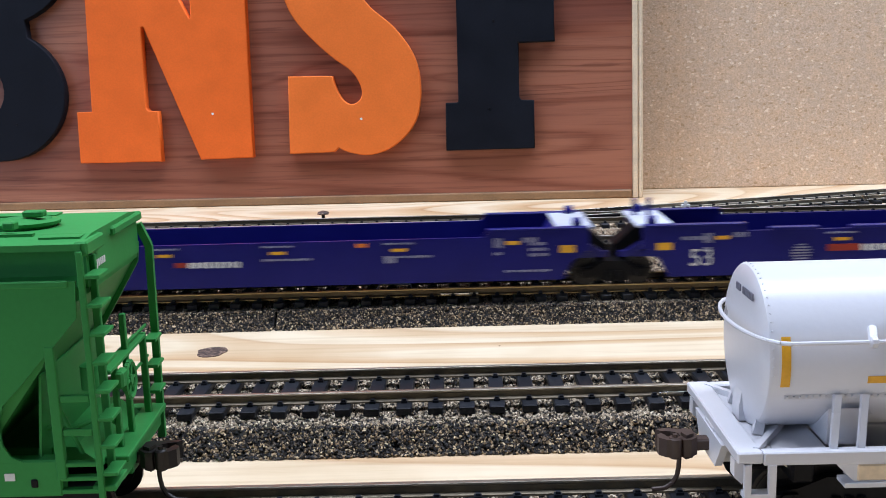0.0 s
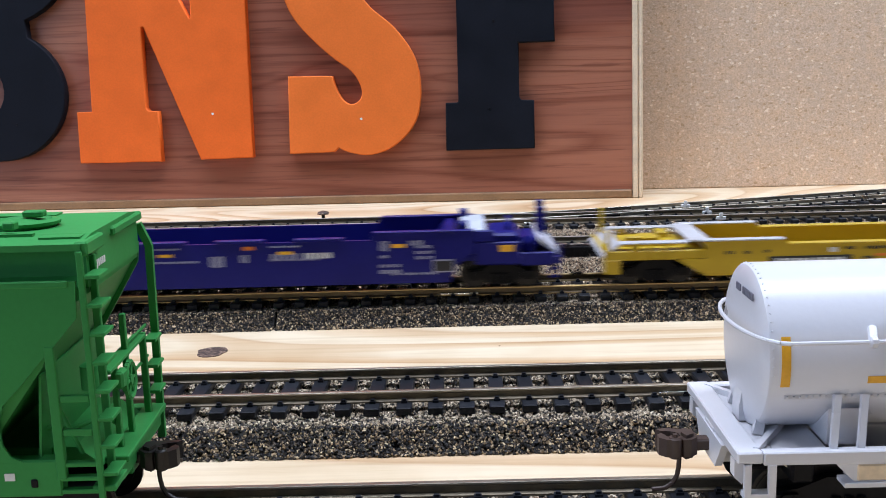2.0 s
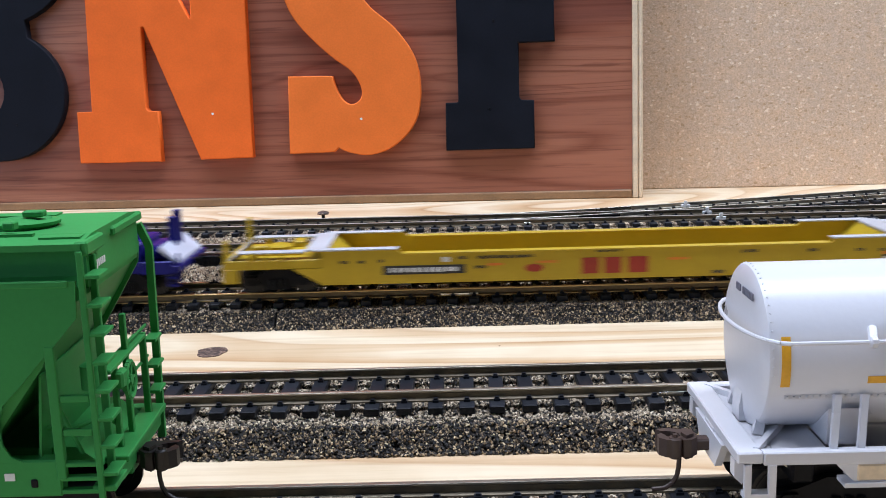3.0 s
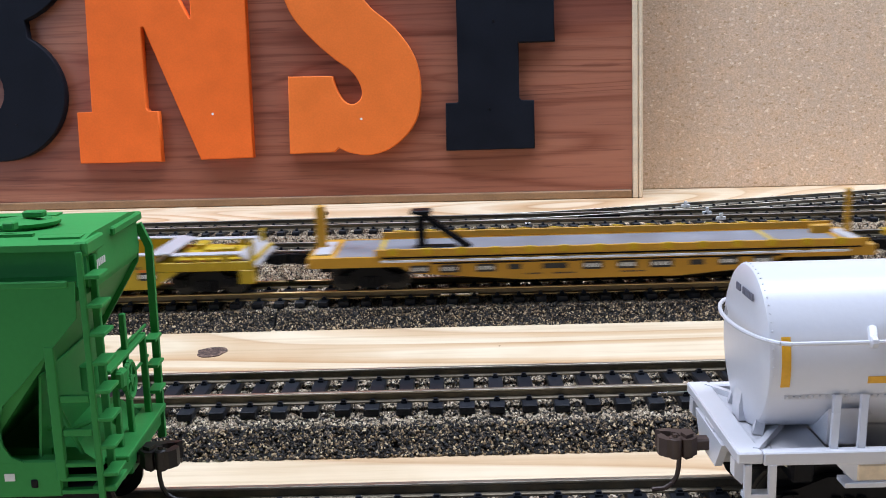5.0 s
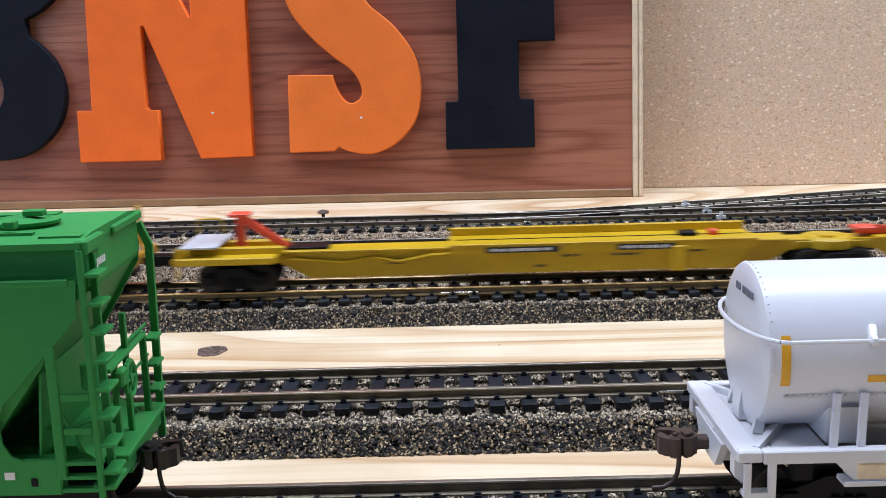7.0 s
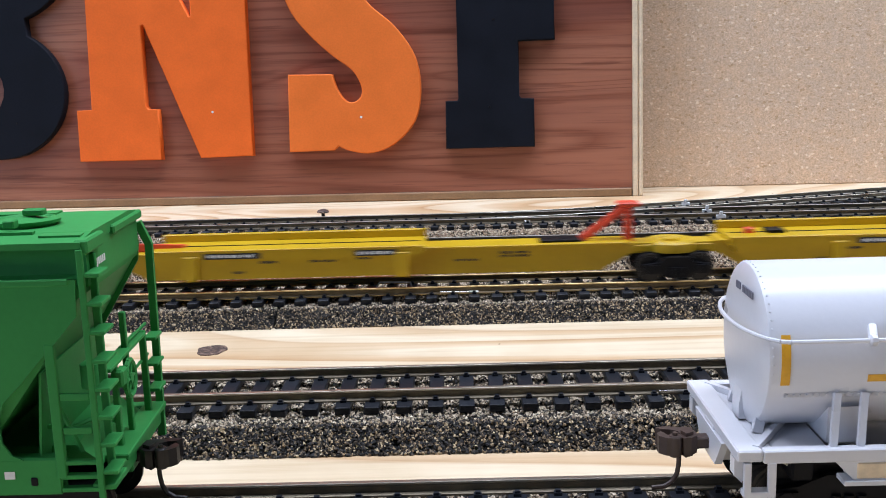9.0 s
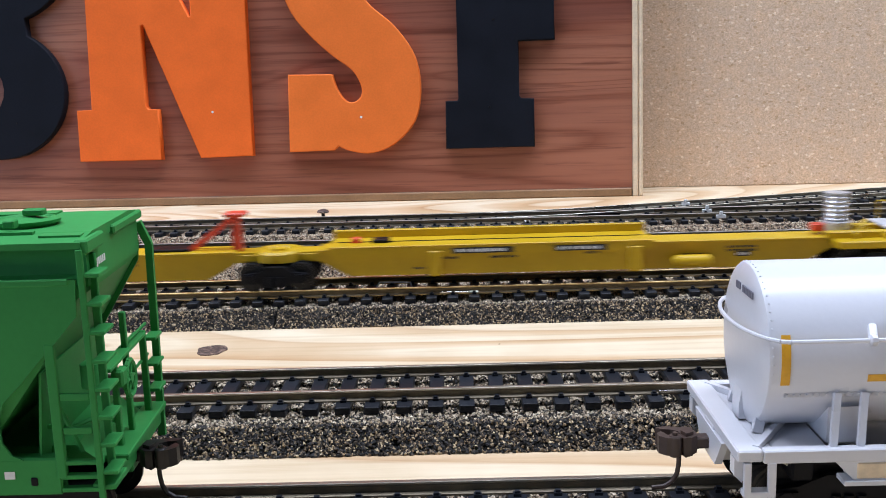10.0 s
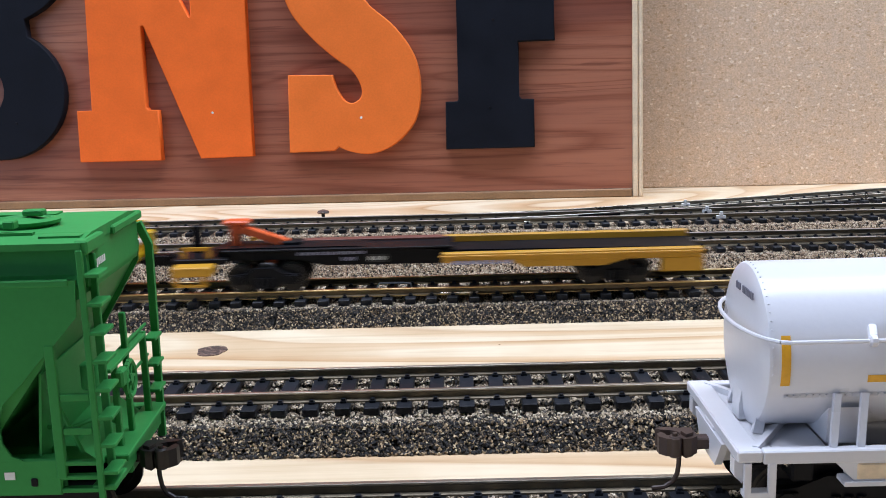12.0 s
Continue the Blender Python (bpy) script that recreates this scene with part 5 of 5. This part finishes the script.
def spine_unit(left, right, hitch_at=None, hitch_way=1, folded=None, start=False, finish=False, deck=(0, 0), tank=None, label="", posts=(2, -26), plates=()):
    """Skeleton trailer car unit between truck centres: slim backbone with a wide wheel deck."""
    c = (left + right) / 2
    t = car("spine_car", label, "spine car", c)
    a, b_ = left - c, right - c
    m = bmnew()
    prism(m, [(a + 3, 12.2), (a + 3, 9.2), (a + 14, 8.8), (a + 24, 3.4), (b_ - 24, 3.4), (b_ - 14, 8.8), (b_ - 3, 9.2), (b_ - 3, 12.2)], "y", -5, 4.5)
    part("backbone", m, M_LEMON, t, "yellow box-section backbone")
    part("top_flange", box(bmnew(), a + 14, b_ - 14, -6.6, 5.4, 12.2, 12.9, 0.15), M_LEMON, t)
    d0, d1 = deck[0] - c, deck[1] - c
    m = bmnew()
    prism(m, [(d0, 11.8), (d0, 14.0), (d1, 14.0), (d1, 11.8), (d1 - 4, 11.0), (d0 + 3, 11.0)], "y", -10.4, 10.4)
    part("wheel_deck", m, M_LEMON, t, "yellow wide wheel deck")
    for s in (-1, 1):
        y0, y1 = sorted((s * 10.7, s * 8.6))
        part("deck_curb", box(bmnew(), d0, d1, y0, y1, 14.0, 14.4 if s < 0 else 16.6, 0.2), M_LEMON, t)
        y0, y1 = sorted((s * 9.6, s * 5.0))
        low = 4.4 if s < 0 else 7.0
        part("deck_bracket", prism(bmnew(), [(d0 + 1, 11.4), (d0 + 2, 9.0), (d0 + 9, low), (d1 - 9, low), (d1 - 3, 9.0), (d1 - 2, 11.4)], "y", y0, y1), M_LEMON, t)
        y0, y1 = sorted((s * 11.2, s * 9))
        for x in [(d0 if k > 0 else d1) + k for k in posts]:
            part("deck_post", box(bmnew(), x - 2.2, x + 2.2, y0, y1, 4.0, 12.4, 0.3), M_LEMON, t)
    part("deck_seam", box(bmnew(), d0 + 2, d1 - 2, -0.5, 0.4, 14.0, 14.15), M_SOOT, t)
    if start or finish:
        k = d0 + 14 if finish else d1 - 24
        part("deck_latch", box(bmnew(), k, k + 6, -3, 3, 14.0, 15.2, 0.2), M_SOOT, t)
        k = d0 + 7 if finish else d1 - 14
        part("latch_lever", box(bmnew(), k, k + 3, -2, 2, 14.0, 15.6, 0.2), M_RED, t)
    y = -10.75
    for k, (x, w) in enumerate(plates):
        plate(t, d0 + x, 12.3, w, 1.9, y + 0.33, 7, int(left) + k)
    for x, w, z in ((d0 + 40, 6, 9.8), (d0 + 58, 9, 9.8), (d0 + 30, 4, 6.6), (d1 - 20, 5, 10.4)):
        lettering(t, x - w / 2, x + w / 2, z - 0.4, z + 0.4, -9.65, M_PLATE, int(w), int(x))
    for x, w, z in ((d1 + 14, 8, 8.0), (d1 + 30, 10, 10.2), (d1 + 30, 10, 9.0), (d0 - 18, 8, 9.0), (d0 - 18, 6, 7.8)):
        if a + 16 < x < b_ - 16:
            lettering(t, x - w / 2, x + w / 2, z - 0.4, z + 0.4, -5.05, M_PLATE, int(w), int(x))
    m = bmnew()
    if d0 - a > 50:
        pipe(m, [(a + 18, -6.2, 10.2), (a + 36, -5.6, 8.6), (a + 46, -5.8, 10.2), (a + 54, -6.4, 8.6), (d0 - 6, -6.8, 10.6), (d0, -8, 11.0)], 0.5)
        part("air_hose", m, M_LEMON, t)
    if tank:
        m = bmnew()
        lathe(m, [(-6.5, 0.8), (-5.4, 2.0), (5.4, 2.0), (6.5, 0.8)], "x", at=(tank - c + 0.8, -7.6, 6.4), n=18)
        part("air_reservoir", m, M_LEMON, t, "yellow air tank", True)
        plate(t, tank - c + 18, 7.8, 5, 1.6, -5.05, 3, 90)
    # rounded saddle over the shared truck
    for x, own in ((a, start), (b_, True)):
        if not own:
            continue
        m = bmnew()
        lathe(m, [(8.4, 3.0), (9.0, 8.6), (11.8, 8.6), (12.6, 7.8), (12.6, 5.4), (11.9, 4.8), (11.9, 2.4), (12.8, 2.2)], at=(x, 0, 0), n=26)
        box(m, x - 13, x + 13, -5.2, 5.2, 9.0, 11.8, 0.4)
        part("saddle", m, M_LEMON, t, "yellow round bearing saddle", True)
        truck(t, x, 16.5)
    if start or finish:
        x, w = (a, -1) if start else (b_, 1)
        part("end_platform", box(bmnew(), *sorted((x - w * 14, x + w * 19.5)), -14.6, 14.6, 10.2, 12.6, 0.3), M_LEMON, t)
        part("walkway_plate", box(bmnew(), *sorted((x + w * 5, x + w * 17.5)), -13, 13, 15.4 if start else 14.6, 16.2 if start else 15.4, 0.2), M_GREY, t, "grey walkway plate")
        for y in (-12.4, 12.4):
            part("walkway_post", box(bmnew(), *sorted((x + w * 15.4, x + w * 17)), y - 0.8, y + 0.8, 12.4, 15.6, 0.2), M_LEMON, t)
        for y in (-6.4, 6.4):
            part("side_beam", box(bmnew(), x - 16, x + 16, y - 1.6, y + 1.6, 12.4, 14.8, 0.3), M_LEMON, t)
        m = bmnew()
        pipe(m, [(x + w * 18, -14, 6), (x + w * 18, -14, 15.2), (x + w * 18, -10, 15.2), (x + w * 18, -10, 10)], 0.5)
        part("grab_rail", m, M_LEMON, t)
        part("grab_rail", pipe(bmnew(), [(x + w * 17.5, 13.6, 12), (x + w * 17.5, 13.6, 21.4), (x + w * 9, 13.6, 21.4), (x + w * 9, 13.6, 12)], 0.32), M_LEMON, t)
        coupler(t, x + w * 19, w)
    if hitch_at:
        hitch(t, hitch_at - c, hitch_way, 24.2, 12.0, M_RED)
        part("hitch_bed", box(bmnew(), *sorted((hitch_at - c + hitch_way * 16, hitch_at - c + hitch_way * 30)), -4, 4, 12.9, 13.8, 0.2), M_SOOT, t)
    if folded:
        x = folded - c
        m = bmnew()
        box(m, x - 13, x + 13, -2.4, 2.4, 12.9, 14.6, 0.4)
        box(m, x - 14, x - 7, -3.6, 3.6, 14.2, 15.6, 0.4)
        bar(m, (x - 8, -1.8, 15.2), (x + 13, -1.8, 14.2), 1.6, 1.4)
        part("folded_hitch", m, M_RED, t, "red trailer hitch folded flat")
    if finish:
        x = 1366.9 - c
        m = bmnew()
        rings = [(12.4, 4.5), (17.0, 4.7), (17.4, 3.9)]
        for k in range(6):
            rings += [(17.4 + k * 1.45, 3.5), (18.0 + k * 1.45, 4.0), (18.6 + k * 1.45, 3.5)]
        rings += [(26.2, 4.0), (26.8, 4.0)]
        lathe(m, rings, at=(x, 0, 0), n=24)
        part("ribbed_stack", m, M_SILVER, t, "silver ribbed upright cylinder", False)
        part("brake_box", box(bmnew(), 1396.8 - c, 1400.2 - c, 1, 6, 10.4, 19.6, 0.5), M_LEMON, t)
        part("latch_lever", box(bmnew(), x - 8, x - 4, -2, 2, 14, 16.6, 0.4), M_RED, t)
        m = bmnew()
        bar(m, (x + 3, -10, 13), (x + 14, 10, 14.6), 2.4, 1.2)
        bar(m, (x + 3, 10, 14.6), (x + 14, -10, 13), 2.4, 1.2)
        part("cross_brace", m, M_LEMON, t)


def black_car():
    c = 1497.0
    t = car("spine_car", "black and amber trailer car with an orange hitch", "spine car", c)
    m = bmnew()
    prism(m, [(1424 - c, 14.4), (1424 - c, 10.4), (1452 - c, 10.2), (1460 - c, 8.0), (1545 - c, 7.6), (1566 - c, 9.6), (1583 - c, 9.6), (1583 - c, 11.6), (1500 - c, 12.2), (1470 - c, 14.4)], "y", -7, 7)
    part("backbone", m, M_SOOT, t, "black backbone")
    part("top_flange", box(bmnew(), 1426 - c, 1503 - c, -9, 9, 13.2, 14.0, 0.2), M_SOOT, t)
    part("deck_strip", box(bmnew(), 1452 - c, 1500 - c, 4, 8.6, 14.0, 14.7, 0.15), M_RUST, t, "brown-red strip on the deck")
    part("deck_plate", box(bmnew(), 1500 - c, 1584 - c, -12, 10.6, 10.4, 11.6), M_SOOT, t)
    for y0, y1, z0, z1 in ((-14.6, -11.6, 9.2, 12.4), (10.2, 12.8, 11.4, 13.9)):
        part("deck_curb", box(bmnew(), 1499.6 - c, 1584 - c, y0, y1, z0, z1, 0.3), M_AMBER, t, "amber deck curb")
    part("curb_lip", box(bmnew(), 1499 - c, 1584.3 - c, -15.0, -13.6, 11.0, 11.6, 0.15), M_AMBER, t)
    m = bmnew()
    prism(m, [(1522 - c, 9.4), (1526 - c, 7.4), (1552 - c, 7.2), (1560 - c, 9.4)], "y", -14.4, -12.6)
    part("curb_bracket", m, M_AMBER, t)
    part("corner_step", box(bmnew(), 1570.5 - c, 1584 - c, -14.6, -10.5, 4.6, 9.4, 0.3), M_AMBER, t)
    lettering(t, 1503 - c, 1523 - c, 8.6, 9.9, -14.75, M_DIM, 9, 70)
    # amber end step with an upright frame
    part("end_step", box(bmnew(), 1411.2 - c, 1424.4 - c, -16.6, -8, 7.0, 10.2, 0.4), M_AMBER, t, "amber end step")
    m = bmnew()
    box(m, 1412 - c, 1413.4 - c, -16.4, -15.4, 4.0, 7.2)
    box(m, 1421 - c, 1422.6 - c, -16.4, -15.4, 4.0, 7.2)
    box(m, 1412 - c, 1422.6 - c, -16.6, -14.4, 3.6, 4.4)
    part("stirrup_step", m, M_AMBER, t)
    m = bmnew()
    box(m, 1413 - c, 1414.4 - c, -9, -8, 10, 15.2)
    box(m, 1421.4 - c, 1422.8 - c, -9, -8, 10, 15.2)
    box(m, 1413 - c, 1422.8 - c, -9, -8, 14.2, 15.4)
    part("end_frame", m, M_AMBER, t)
    part("end_frame", box(bmnew(), 1432 - c, 1434 - c, 10, 12, 10, 15.0), M_AMBER, t)
    part("brake_post", box(bmnew(), 1413.8 - c, 1417 - c, 2, 5, 10, 21.0, 0.4), M_SOOT, t)
    part("end_beam", box(bmnew(), 1410 - c, 1428 - c, -10, 12, 9.6, 11.6, 0.3), M_SOOT, t)
    h = part("hitch_post", box(bmnew(), 1428.0 - c, 1431 - c, -1.8, 1.8, 14, 21.8, 0.3), M_VERM, t, "orange upright trailer hitch")
    part("hitch_plate", box(bmnew(), 1425.8 - c, 1434.6 - c, -3.4, 3.4, 21.6, 23.0, 0.5), M_VERM, h)
    m = bmnew()
    bar(m, (1431 - c, 0, 20.2), (1447 - c, 0, 14.6), 2.4, 4.2)
    part("hitch_strut", m, M_VERM, h)
    part("hitch_foot", box(bmnew(), 1445 - c, 1452 - c, -3, 3, 14, 15.6, 0.3), M_SOOT, h)
    lettering(t, 1451.5 - c, 1474 - c, 11.5, 12.6, -7.1, M_DIM, 13, 73)
    plate(t, 1478 - c, 10.0, 7, 2.6, -7.15, 3, 71)
    lettering(t, 1466 - c, 1471 - c, 9.4, 10.6, -7.15, M_DIM, 3, 72)
    truck(t, 1441 - c, 17)
    m = bmnew()
    lathe(m, [(-10.1, 0.4), (-10.0, 2.6), (-9.6, 3.0), (-9.4, 0.4)], "y", at=(1441 - c + 0.5, 0, 7.0), n=22)
    part("wheel_cover", m, M_WHEEL, t, "dark steel wheel face", True)
    truck(t, 1556 - c, 15)
    coupler(t, 1411 - c, -1)


blue_well(-167.4, 49.8, False)
blue_well(49.8, 267.0, True)
yellow_well()
flat_car()
spine_unit(783, 980.5, 783.6, 1, start=True, deck=(854, 955), posts=(-26,), plates=((24, 24), (64.5, 19)), label="yellow skeleton trailer car with a raised red hitch")
spine_unit(980.5, 1180, 1165.8, -1, folded=1003, deck=(1006, 1097.5), posts=(14, -7.5), plates=((28, 19), (75.5, 14)), label="yellow skeleton trailer car with one red hitch folded")
spine_unit(1180, 1377.3, None, finish=True, deck=(1197.6, 1304.6), posts=(35.5, -6), plates=((51, 20), (83, 17)), tank=1317, label="yellow skeleton trailer car with a silver ribbed cylinder")
black_car()


# ---- what moves: the train along its track, its wheels turning ----
def run_at(t):
    for (t0, d0), (t1, d1) in zip(RUN, RUN[1:]):
        if t <= t1:
            return d0 + (d1 - d0) * (t - t0) / (t1 - t0)
    return RUN[-1][1]


def motions():
    for ob, middle in TRAIN:
        walk(ob, [(s, pose((middle + d) * MM, (YC + HC * (middle + d)) * MM, RAIL_TOP * MM, 0, 0, math.degrees(HC))) for s, d in RUN])
    steps = [i / FPS for i in range(0, 361)]
    for w, k in WHEELS:
        walk(w, [(s, pose(k * MM, 0, R_WHEEL * MM, 0, math.degrees(run_at(s) / R_WHEEL), 0)) for s in steps])


motions()
